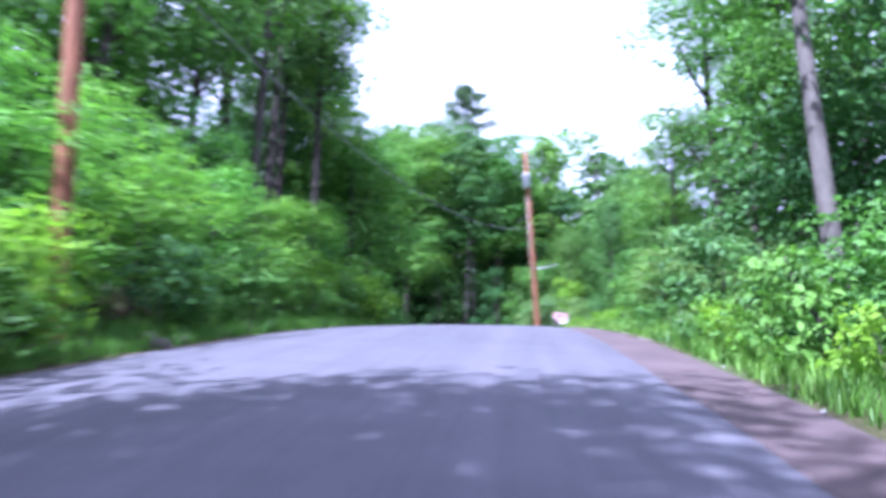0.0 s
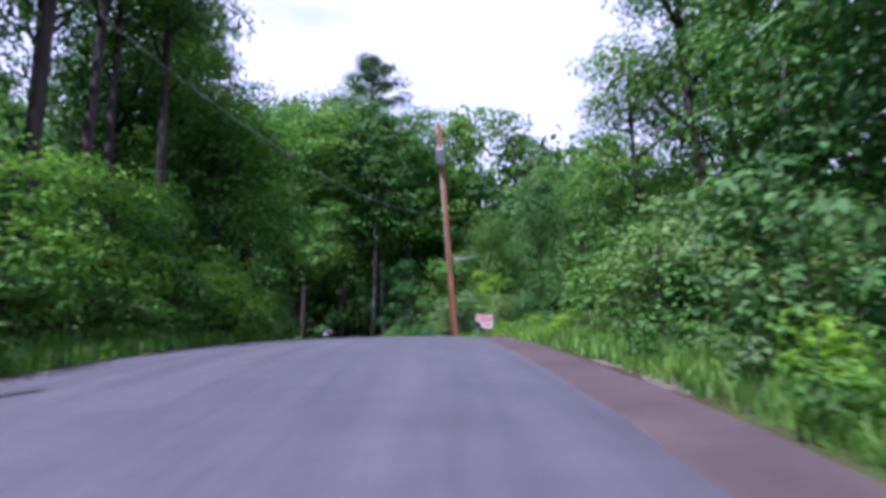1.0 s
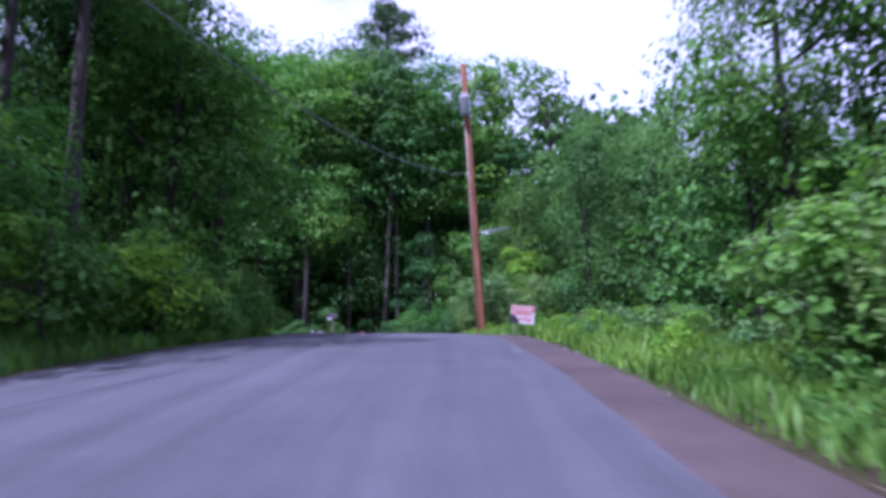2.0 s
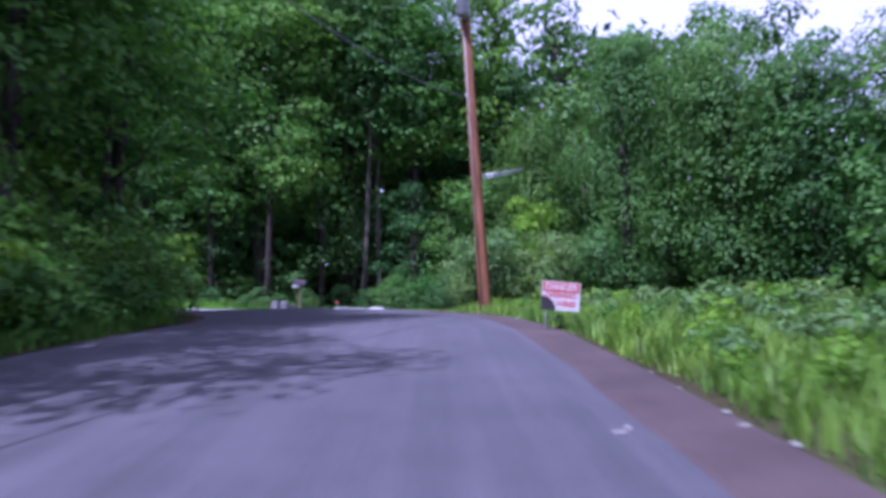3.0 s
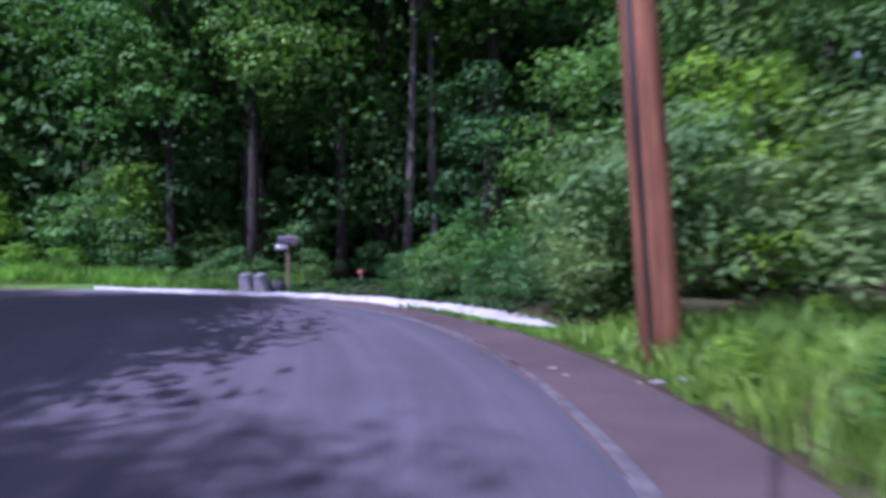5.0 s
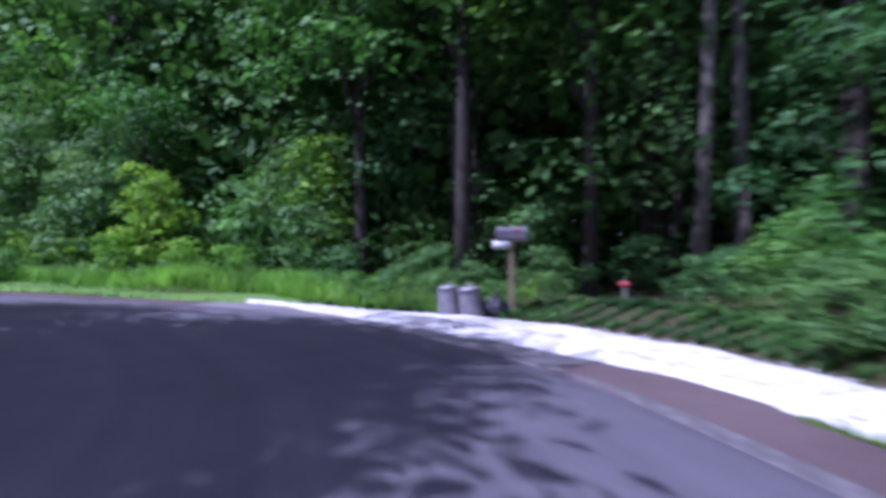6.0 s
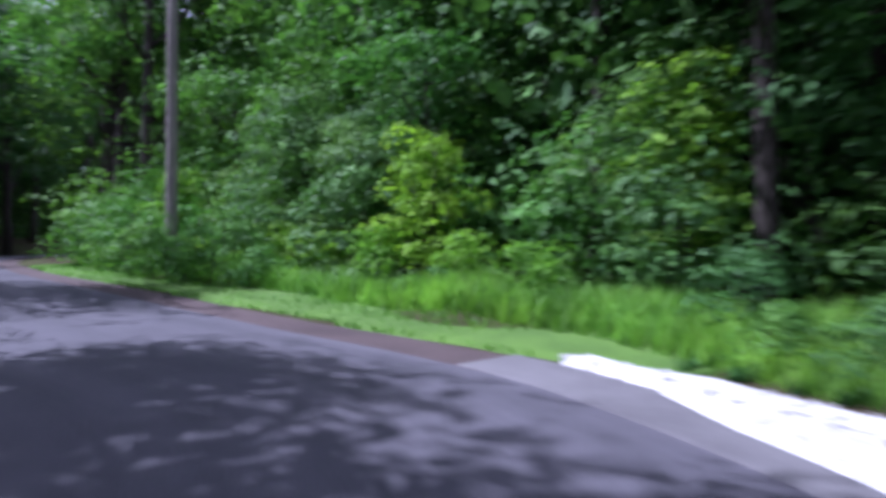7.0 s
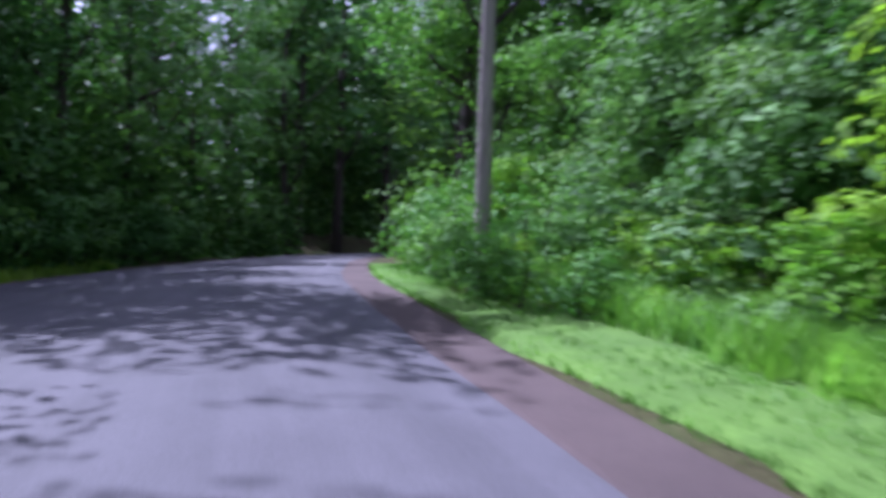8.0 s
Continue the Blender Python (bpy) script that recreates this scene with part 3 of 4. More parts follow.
def fill_side(kinds, first, last, near, far, count, gap, lo, hi):
    """Scatters plants along the road, by their distance beyond its outer side or, where negative, its inner one."""
    done, tries = [], 0
    while len(done) < count and tries < count * 40:
        tries += 1
        i = wood.randrange(first, last)
        d = wood.uniform(near, far)
        d = SIDES[i] + d if d > 0 else d - WIDTH[i]
        x, y = EDGE[i, :2] + RIGHT[i] * d
        if any((x - a)**2 + (y - b)**2 < gap**2 for a, b in done) or (x > -7 and y > 43.5):
            continue
        done.append((x, y))
        plant(wood.choice(kinds), x, y, wood.uniform(0, 360), wood.uniform(lo, hi))


big_shrub = make_kind("large_shrub", "large spreading light-green shrub above the grass", "shrub", "large shrubs",
                      zip(("stem", "foliage"), tree_parts(81, 4.8, 0.2, 2.5, 0.07, LEAF_SILVER, 84, 84, 0.15, BARK, 10, 0.85)))
off_drive = lambda x, y: not (1 < x < 20 and 42.5 < y < 48.5) and not (3 < x < 9 and 28 < y < 46)

# trees that stand out singly
plant(bare[0], -5.9, 29.6, 20, 0.82)
plant(bare[1], -7.8, 29.8, 140, 0.9)
plant(bare[1], -8.0, 27.5, 250, 1.05)
plant(bare[0], -11.8, 33.0, 80, 0.95)
plant(bare[1], -10.5, 30.0, 10, 1.1)
plant(make_kind("pine", "tall pine rising above the other trees", "tree", "pines", zip(("trunk", "needles"), pine_parts(51, 24.0))), 2.45, 62.0, 0, 1.14)
plant(make_kind("tree", "pale-trunked tree with bare lower branches", "tree", WOODS,
                zip(("trunk", "crown"), tree_parts(52, 15, 5.5, 3.4, 0.2, LEAF_MID, 130, 40, 0.2, GREY_BARK, 8, 0.8))), 7.2, 11.4, 30, 1.0)
twin = make_kind("tree", "pale-barked trunk in the dark edge of the woods", "tree", WOODS,
                 zip(("trunk", "crown"), tree_parts(53, 19, 8.5, 3.8, 0.16, LEAF_DARK, 130, 40, 0.3, GREY_BARK, 6, 0.95)))
plant(twin, 2.1, 55.9, 0, 1.0)
plant(twin, 3.0, 56.3, 130, 1.05)
for x, y, k, turn, size in ((12.8, 44.2, 0, 0, 1.0), (10.9, 40.3, 0, 70, 0.84), (12.6, 36.8, 1, 70, 0.95), (13.8, 39.5, 2, 10, 0.95), (13.6, 34.8, 1, 200, 0.85), (17.5, 36.2, 2, 120, 0.85),
                            (14.2, 30.0, 2, 45, 0.68), (16.5, 41.5, 1, 220, 1.0), (9.8, 48.6, 2, 300, 0.9), (13.0, 50.5, 1, 30, 1.1)):
    plant(vines[k], x, y, turn, size)
for x, y, turn, size in ((7.1, 43.6, 0, 1.05), (6.7, 44.6, 120, 0.95), (8.9, 41.6, 120, 0.9), (6.3, 17.0, 40, 0.8), (6.9, 14.4, 140, 0.75), (6.7, 20.0, 260, 0.7), (8.4, 47.6, 200, 0.9), (6.2, 43.9, 40, 0.55), (6.1, 45.4, 10, 0.6), (10.4, 42.2, 250, 0.9), (7.6, 17.8, 30, 1.1), (8.6, 14.6, 300, 0.9)):
    plant(pale_bush, x, y, turn, size)
plant(sapling, -11.6, 54.65, 0, 0.78)
for x, y, k, turn in ((5.95, 31.5, 0, 0), (6.1, 31.2, 2, 90), (6.25, 31.2, 0, 200), (6.4, 31.4, 1, 20), (6.0, 31.8, 2, 10)):
    plant(weed_clumps[k], x, y, turn, 0.55)
for x, y, turn, size in ((-12.4, 54.2, 0, 0.6), (-13.9, 54.3, 80, 0.55), (-10.0, 54.1, 160, 0.52), (-15.8, 54.1, 40, 0.6), (-8.6, 54.2, 210, 0.5)):
    plant(shrubs[3], x, y, turn, size)
plant(sapling, -7.6, 57.2, 90, 1.0)
plant(sapling, -24.8, 54.5, 200, 0.8)
plant(sapling, 9.6, 47.2, 300, 1.15)

plant(tall[0], -7.2, 36.6, 110, 0.66)
plant(understorey[3], -4.9, 33.8, 20, 1.3)
plant(bare[1], -8.6, 38.4, 310, 0.86)
plant(bare[0], -22.6, 41.6, 120, 0.95)
# spreading trees that lean out over the inside of the bend
plant(tall[3], -4.7, 38.4, 40, 0.60, wide=1.02)
plant(tall[0], -5.4, 40.8, 160, 0.54, wide=0.62)
plant(tall[0], -5.1, 34.0, 250, 0.60, wide=0.8)
# three more trees, added to cast shade on the road past the bend
plant(bare[1], -14.2, 42.2, 30, 0.85, wide=0.6)
plant(tall[2], -9.4, 42.2, 70, 0.62, wide=0.85)
plant(tall[1], -6.6, 42.4, 10, 0.56, wide=0.7)
# sunlit growth in front of the dark trunks
young = [make_kind("small_tree", "leafy sunlit young tree on the roadside bank", "tree", "bank growth",
                   zip(("trunk", "crown"), tree_parts(s, 7, 0.4, w, 0.08, LEAF_FRESH, 40, 62, 0.19, BARK, 8, 1.0))) for s, w in ((91, 2.6), (92, 2.4))]
for x, y, k, turn, size, wide in ((-7.3, 10.8, 3, 0, 0.5, 0.8), (-6.6, 13.6, 0, 50, 0.52, 0.75), (-6.1, 16.6, 3, 110, 0.56, 0.8), (-5.6, 19.4, 0, 200, 0.52, 0.75), (-5.3, 22.0, 3, 20, 0.55, 0.75),
                                  (-5.0, 24.6, 0, 80, 0.55, 0.7), (-8.2, 15.2, 0, 300, 0.7, 0.9), (-7.6, 19.6, 3, 140, 0.7, 0.85), (-8.6, 11.4, 0, 20, 0.62, 0.9)):
    plant(young[k // 3], x, y, turn, size, wide=wide)
plant(young[0], -4.3, 37.0, 60, 1.4)
plant(bare[0], -6.9, 22.3, 200, 0.85)
# bank on the inside of the straight
fill(shrubs[:3], -11.5, -5.5, -3, 30, 34, (1.9, 1.0), 0.9, 1.4)
fill_side(shrubs, station(2, 1), station(5, 31), -0.55, -2.0, 34, 0.62, 0.55, 1.0)
fill(understorey, -15, -7.5, 2, 28, 16, (2.6, 1.8), 0.55, 0.85)
# the first five stand unseen behind the start, added to shade the road there
for x, y, k, turn, size in ((-7.4, -3.4, 0, 40, 1.35), (-7.6, -6.8, 2, 140, 1.4), (-9.6, -10.3, 3, 240, 1.3), (-10.5, -3.3, 2, 100, 1.3), (-8.2, -5.0, 3, 10, 1.3), (-12.0, 19.5, 3, 100, 0.9), (-9.4, 22.6, 0, 10, 0.92), (-10.8, 18.4, 3, 70, 0.95),
                            (-14.0, 26.0, 0, 60, 1.0), (-15.5, 21.5, 3, 0, 1.0), (-16.0, 30.5, 2, 0, 1.0)):
    plant(tall[k], x, y, turn, size)
fill(deep, -36, -19, -12, 28, 9, (5, 3.6), 0.8, 1.0)
# outside of the straight
fill((shrubs[0], shrubs[1], shrubs[2], shrubs[2]), 4.4, 8.5, 3, 19.5, 16, (0.7, 0.95), 0.6, 1.0)
fill_side(weed_clumps, station(2, 2), station(4, 20), 0.3, 2.6, 48, 0.38, 0.6, 1.3)
fill_side(weed_clumps, station(4, 20), station(4.8, 41), 0.2, 5.0, 80, 0.4, 0.5, 1.1)
fill_side(weed_clumps[2:], station(4.3, 22), station(5.2, 38), 2.0, 5.4, 46, 0.42, 0.9, 1.5)
fill_side(weed_clumps, station(-8, 51), station(-24, 51), 2.2, 4.0, 60, 0.4, 0.6, 1.5)
fill(understorey, 8, 13, 4, 27, 10, (3.0, 1.9), 0.75, 1.05)
verge_tree = make_kind("tree", "full sunlit broadleaf tree leaning towards the road", "tree", WOODS,
                       zip(("trunk", "crown"), tree_parts(64, 15, 2.4, 3.7, 0.2, LEAF_MID, 96, 110, 0.175, BARK, 10, 1.1)))
plant(verge_tree, 9.6, 20.6, 200, 0.98)
plant(verge_tree, 10.9, 16.4, 20, 1.05)
plant(verge_tree, 12.0, 24.0, 90, 0.85)
plant(verge_tree, 8.9, 23.2, 310, 0.6)
plant(verge_tree, 10.8, 18.8, 140, 1.0)
fill(tall, 13, 20, 4, 24, 5, (5.0, 3.4), 0.75, 0.95, off_drive)
fill(deep, 20, 34, 0, 24, 4, (5, 3.8), 0.8, 1.0)
fill(deep, 18, 34, 26, 52, 6, (5, 3.8), 0.48, 0.56, off_drive)
# woods beyond the bend
fill(shrubs[:3], -34, -12.5, 54, 57, 16, (2.6, 1.1), 0.9, 1.5)
fill((understorey[0], understorey[3]), -36, -14, 55.6, 60, 14, (3.6, 1.7), 0.8, 1.25)
fill(understorey[1:3], -14, 9, 56, 60, 11, (4.2, 1.7), 0.75, 1.2)
fill((tall[0], tall[3]), -42, -14, 57.5, 64, 10, (5.5, 2.8), 1.05, 1.25)
fill((tall[0], tall[2], tall[3]), -14, 12, 57.5, 64, 9, (5.5, 2.8), 1.0, 1.2)
fill(deep, -50, 20, 64, 74, 16, (7, 3.6), 1.05, 1.25)
for x, y, k, turn, size in ((-20.5, 53.6, 0, 0, 0.8), (-23.4, 53.1, 2, 90, 0.95), (-25.0, 52.7, 0, 40, 0.9), (-26.8, 52.5, 2, 140, 1.2), (-29.4, 52.9, 0, 40, 1.3), (-9.3, 56.2, 0, 0, 1.2), (-27.0, 54.4, 0, 10, 1.2), (-1.4, 56.6, 1, 10, 0.9), (-4.6, 57.0, 1, 100, 0.8), (-7.2, 55.6, 1, 200, 0.9), (0.9, 56.6, 1, 20, 0.6), (-15.4, 51.9, 0, 70, 0.46), (-16.6, 51.75, 2, 10, 0.55), (-17.8, 51.6, 0, 200, 0.6), (-14.4, 52.6, 2, 100, 0.5), (-16.2, 52.8, 0, 300, 0.62), (-19.2, 51.7, 2, 60, 0.7), (-21.0, 51.9, 0, 20, 0.75), (-22.6, 52.0, 2, 200, 0.8)):
    plant(shrubs[k], x, y, turn, size)
for x, y, k, turn, size in ((-31.5, 55.2, 0, 0, 1.15), (-36.0, 55.2, 3, 90, 1.2), (-41.0, 56.0, 3, 40, 1.25), (-46.5, 57.5, 0, 160, 1.25), (-52.0, 60.5, 0, 60, 1.3)):
    plant(tall[k], x, y, turn, size)
for x, y, turn, size in ((-15.2, 55.6, 0, 0.78), (-18.0, 55.6, 120, 1.0), (-15.6, 57.6, 240, 1.1), (-20.6, 56.4, 60, 0.9), (-8.4, 58.0, 200, 1.0)):
    plant(big_shrub, x, y, turn, size)
front_tree = make_kind("tree", "dark leafy tree overhanging the edge of the woods", "tree", WOODS,
                       zip(("trunk", "crown"), tree_parts(66, 19, 4.0, 4.8, 0.18, LEAF_MID, 96, 104, 0.24, BARK, 10, 1.3)))
for x, y, turn, size in ((-3.0, 55.6, 0, 1.0), (-0.2, 56.4, 70, 1.0), (-6.1, 56.4, 200, 0.95)):
    plant(front_tree, x, y, turn, size)
# high crowns that shade the edge of the woods
for x, y, k, turn, size, wide in ((-3.6, 57.6, 0, 40, 0.95, 1.4), (1.2, 58.0, 1, 110, 1.05, 1.4), (-7.6, 58.6, 1, 220, 1.05, 1.35), (5.0, 56.6, 0, 300, 0.85, 1.2)):
    plant(bare[k], x, y, turn, size, wide=wide)
for x, y, k, turn, size in ((-2.9, 53.9, 1, 0, 0.35), (-3.9, 53.6, 1, 60, 0.36), (-2.1, 54.1, 1, 120, 0.42), (-1.1, 54.1, 1, 200, 0.36), (-3.3, 54.7, 1, 20, 0.5), (-0.5, 54.0, 1, 260, 0.3), (-4.9, 53.8, 2, 80, 0.4), (-5.6, 54.6, 1, 80, 0.5)):
    plant(shrubs[k], x, y, turn, size)
for x, y, k, turn, size in ((1.6, 59.0, 1, 30, 1.1), (-8.6, 60.0, 3, 20, 1.1)):
    plant(tall[k], x, y, turn, size)
for x, y, k, turn, size in ((6.4, 52.4, 0, 0, 0.9), (4.4, 54.6, 2, 80, 0.85), (8.6, 50.4, 3, 200, 0.95), (2.9, 57.8, 1, 20, 1.0)):
    plant(understorey[k], x, y, turn, size)
for x, y, k, turn, size in ((2.6, 53.2, 1, 0, 0.5), (3.4, 52.5, 0, 60, 0.62), (4.4, 51.7, 2, 130, 0.7), (5.4, 50.7, 0, 20, 0.72), (6.3, 49.6, 1, 240, 0.7), (7.1, 48.4, 2, 10, 0.75), (3.9, 53.6, 0, 90, 0.8), (5.6, 52.0, 2, 300, 0.8), (6.9, 46.9, 0, 30, 0.6), (-0.9, 55.6, 1, 200, 0.45)):
    plant(shrubs[k], x, y, turn, size)
plant(deep[0], 15.5, 46.5, 210, 0.62)
plant(tall[2], 17.6, 48.0, 40, 0.72)
plant(deep[0], 18.1, 54.6, 70, 0.88)
plant(deep[1], 20.8, 52.0, 160, 0.76)
plant(deep[0], 21.6, 47.0, 250, 0.72)
plant(deep[0], 9.3, 60.5, 300, 0.78)
plant(deep[0], 14.5, 54.0, 30, 0.74)
plant(deep[1], 11.0, 57.0, 130, 0.70)
for k in range(64):
    x, y, w, z = DRIVE[wood.randrange(3, len(DRIVE) - 4)]
    ax, ay = dd[int(np.argmin((DRIVE[:, 0] - x)**2 + (DRIVE[:, 1] - y)**2))]
    off = w + wood.uniform(0.35, 2.4)
    px, py = x + abs(ay) * off, y + abs(ax) * off
    if abs(px + 1.5) < 1.1 and py < 53.4 or abs(px - 0.75 - (54.9 - py) * 0.12) < 0.75:
        continue
    plant(wood.choice((shrubs[1], weed_clumps[0], weed_clumps[0])), px, py, wood.uniform(0, 360), wood.uniform(0.25, 0.42) if k % 3 else wood.uniform(0.4, 0.55))
# woods inside the bend
for x, y, k, turn, size in ((-3.9, 33.0, 0, 0, 1.0), (-4.4, 36.2, 2, 50, 1.1), (-4.2, 30.4, 0, 120, 1.1), (-5.6, 38.8, 2, 200, 1.1), (-3.4, 27.4, 3, 30, 0.9)):
    plant(shrubs[k], x, y, turn, size)
fill_side((shrubs[0], shrubs[2]), station(4.9, 26.5), station(5.3, 37), -0.35, -1.3, 16, 0.55, 0.5, 0.85)
fill_side(shrubs[1:2], station(-9, 51), station(-40, 51.6), -0.5, -1.6, 28, 0.7, 0.6, 1.1)
fill(shrubs, -40, -5, 37, 42.5, 16, (1.6, 1.0), 0.8, 1.4)
fill(understorey[1:3], -52, -10, 33, 46, 16, (1.5, 1.7), 0.7, 1.1)
for x, y, k, turn, size in ((-8.2, 39.4, 3, 0, 0.85), (-10.2, 40.8, 1, 50, 1.0), (-8.4, 41.9, 0, 40, 0.95), (-10.8, 38.9, 2, 220, 1.15), (-22.2, 40.0, 1, 30, 0.82), (-21.4, 40.2, 2, 200, 0.9), (-29.5, 40.8, 1, 300, 0.8), (-33.5, 41.6, 2, 20, 0.8),
                            (-36.5, 42.0, 1, 80, 0.85), (-41.5, 42.4, 2, 150, 0.85), (-47.0, 43.4, 1, 10, 0.9)):
    plant(tall[k], x, y, turn, size)
fill(deep, -60, -20, 24, 38, 10, (3, 3.6), 0.9, 1.05)
for x, y, k, turn, size in ((-54, 46.5, 0, 0, 1.2), (-57, 47.0, 1, 10, 1.4), (-62, 50.0, 1, 50, 1.45), (-67, 54.5, 0, 90, 1.45), (-72, 55, 1, 10, 1.1), (-79, 58, 0, 200, 1.1), (-85, 64, 1, 60, 1.1), (-58, 42, 1, 130, 1.1), (-68, 45, 0, 30, 1.15),
                            (-78, 51, 1, 250, 1.15), (-60, 66, 0, 0, 1.1), (-56, 61, 1, 70, 1.0), (-66, 71, 1, 20, 1.1), (-90, 72, 0, 160, 1.15)):
    plant(deep[k], x, y, turn, size)


# dense leafage behind the first row of trees, past counting
def belt(line, thick, height, count, seed, label, size=0.52):
    rng = np.random.default_rng(seed)
    count, size = int(count * 0.72), size * 1.2
    ln = spline([(x, y, 0) for x, y in line], 1.0)
    pick = rng.integers(0, len(ln), count)
    t = rng.random(count)
    p = ln[pick, :2] + (rng.random((count, 2)) - 0.5) * thick * 1.25
    top = height * (0.72 + 0.28 * np.sin(pick * 0.9 + seed) * np.cos(pick * 0.37))
    z = ground_height(p[:, 0], p[:, 1]) + t * top
    nrm = rng.normal(size=(count, 3)) + np.array([0, 0, 0.6])
    me = leaf_mesh("woodland_leafage", np.column_stack([p, z]), nrm, size * (0.6 + 0.8 * rng.random(count)), LEAF_DARK, rng, 0.7)
    return tagged(new("woodland_leafage", me), label, "foliage", kind="stuff")


DEEP = "dark leafage deep in the woods"
belt([(-17, -14), (-16, 0), (-16, 14), (-17, 26), (-19, 33), (-28, 36), (-45, 37), (-62, 41), (-76, 47)], 6.0, 11, 28000, 1, DEEP)
belt([(16, -6), (17, 10), (18, 24), (19, 36), (20, 50), (18, 60)], 6.0, 7.0, 24000, 2, DEEP)
belt([(18, 62), (8, 61.5), (-4, 61), (-16, 61), (-30, 61.5), (-44, 63), (-58, 69), (-68, 82)], 6.0, 14, 44000, 3, DEEP)
belt([(26, 70), (10, 70), (-10, 70), (-30, 71), (-50, 76)], 6.0, 24, 21000, 6, DEEP, 0.95)
belt([(26, 66), (25, 44), (25, 20), (24, 0)], 6.0, 7.5, 11000, 7, DEEP, 0.8)
belt([(-26, -10), (-25, 8), (-25, 24), (-30, 30), (-48, 31), (-70, 38)], 6.0, 20, 15000, 8, DEEP, 0.95)
belt([(-72, 42), (-84, 50), (-96, 64), (-102, 80)], 3.0, 36, 18000, 9, "dark leafage closing the view along the road", 1.25)
belt([(-66, 46), (-76, 52), (-85, 60), (-92, 74), (-95, 92)], 3.0, 24, 30000, 4, "dark leafage closing the view along the road")
belt([(-13, 40.4), (-24, 41.0), (-36, 41.8), (-46, 43.6), (-56, 46.6)], 1.6, 6.5, 16000, 10, "dark undergrowth beneath the inner trees", 0.34)
belt([(16, 66), (0, 65.5), (-16, 66)], 3.0, 10, 9000, 11, DEEP, 0.6)
belt([(-14, -16), (-4, -26), (8, -24), (16, -10)], 3.0, 10, 9000, 5, "dark leafage behind the start of the road")


# ---- grass and weeds ----
def blades(name, count, place, height, material, seed, label, width=0.02, bend=0.5):
    """Tapering blades of grass, each bent over."""
    rng = np.random.default_rng(seed)
    xy = place(rng, count)
    count = len(xy)
    z = ground_height(xy[:, 0], xy[:, 1])
    a = rng.random(count) * 2 * math.pi
    h = height * (0.45 + 0.8 * rng.random(count))
    side = np.stack([np.cos(a), np.sin(a), 0 * a], 1) * (width * (0.7 + 0.6 * rng.random(count)))[:, None]
    lean = np.stack([-np.sin(a), np.cos(a), 0 * a], 1) * (h * bend * rng.random(count))[:, None]
    foot = np.column_stack([xy, z - 0.03])
    up = np.column_stack([0 * h, 0 * h, h])
    pts = np.empty((count, 5, 3))
    pts[:, 0], pts[:, 1] = foot - side, foot + side
    pts[:, 2], pts[:, 3] = foot + up * 0.6 + lean * 0.35 + side * 0.8, foot + up * 0.6 + lean * 0.35 - side * 0.8
    pts[:, 4] = foot + up + lean
    me = bpy.data.meshes.new(name)
    me.vertices.add(count * 5)
    me.vertices.foreach_set("co", pts.ravel())
    me.loops.add(count * 9)
    me.loops.foreach_set("vertex_index", (np.arange(count)[:, None] * 5 + np.array([0, 1, 2, 0, 2, 3, 3, 2, 4])[None, :]).ravel())
    me.polygons.add(count * 3)
    me.polygons.foreach_set("loop_start", np.arange(count * 3) * 3)
    me.polygons.foreach_set("loop_total", np.full(count * 3, 3))
    me.update(calc_edges=True)
    me.materials.append(material)
    return tagged(new(name, me), label, "grass", kind="stuff")


def beside(first, last, near, far, power=1.0):
    """Places along the road's outer side between two stations by their order on the line."""
    def place(rng, n):
        i = rng.integers(first, last, n)
        d = SIDES[i] + near + (far - near) * rng.random(n) ** power
        p = EDGE[i, :2] + RIGHT[i] * d[:, None] + AHEAD[i] * (rng.random((n, 1)) - 0.5) * 0.5
        clear = np.full(len(p), 9.0)
        for x, y, w, z in DRIVE:
            clear = np.minimum(clear, np.hypot(p[:, 0] - x, p[:, 1] - y) - w)
        return p[clear > 0.08]
    return place


def inner(first, last, near, far):
    def place(rng, n):
        i = rng.integers(first, last, n)
        d = -WIDTH[i] - near - (far - near) * rng.random(n)
        return EDGE[i, :2] + RIGHT[i] * d[:, None] + AHEAD[i] * (rng.random((n, 1)) - 0.5) * 0.5
    return place


def past_drive(rng, n):
    i = rng.integers(2, len(DRIVE) - 6, n)
    d = DRIVE[i, 2] + 0.04 + 1.9 * rng.random(n)
    return np.column_stack([DRIVE[i, 0] + np.abs(dd[i, 1]) * d, DRIVE[i, 1] + np.abs(dd[i, 0]) * d])


S0, S1, S2, S3, S4 = station(2, 1), station(4, 20), station(4.5, 42), station(-5.8, 50.9), station(-30, 51)
blades("weeds", 16000, beside(S0, S1, 0.05, 3.5), 0.28, GRASS, 61, "rank green weeds along the road", 0.013, 0.8)
blades("weeds", 30000, beside(S1, S2, 0.02, 5.0), 0.30, GRASS, 62, "tall rank grass and weeds on the verge", 0.013, 0.8)
blades("mown_grass", 17000, beside(S3, S4, 0.02, 2.0), 0.10, LAWN, 63, "short bright green grass beside the road", 0.012, 0.8)
blades("tall_grass", 18000, beside(S3, S4, 1.5, 3.6), 0.5, LEAF_FRESH, 64, "tall fresh grass below the shrubs", 0.012, 0.9)
blades("tall_grass", 8000, beside(S3 - 6, S3 + 16, 1.3, 4.4), 0.42, LEAF_FRESH, 70, "tall fresh grass at the end of the gravel", 0.012, 0.9)
blades("short_grass", 20000, beside(station(5, 39.5), station(1.4, 47), 0.0, 1.8), 0.08, LAWN, 65, "short green grass beside the shoulder", 0.012, 0.8)
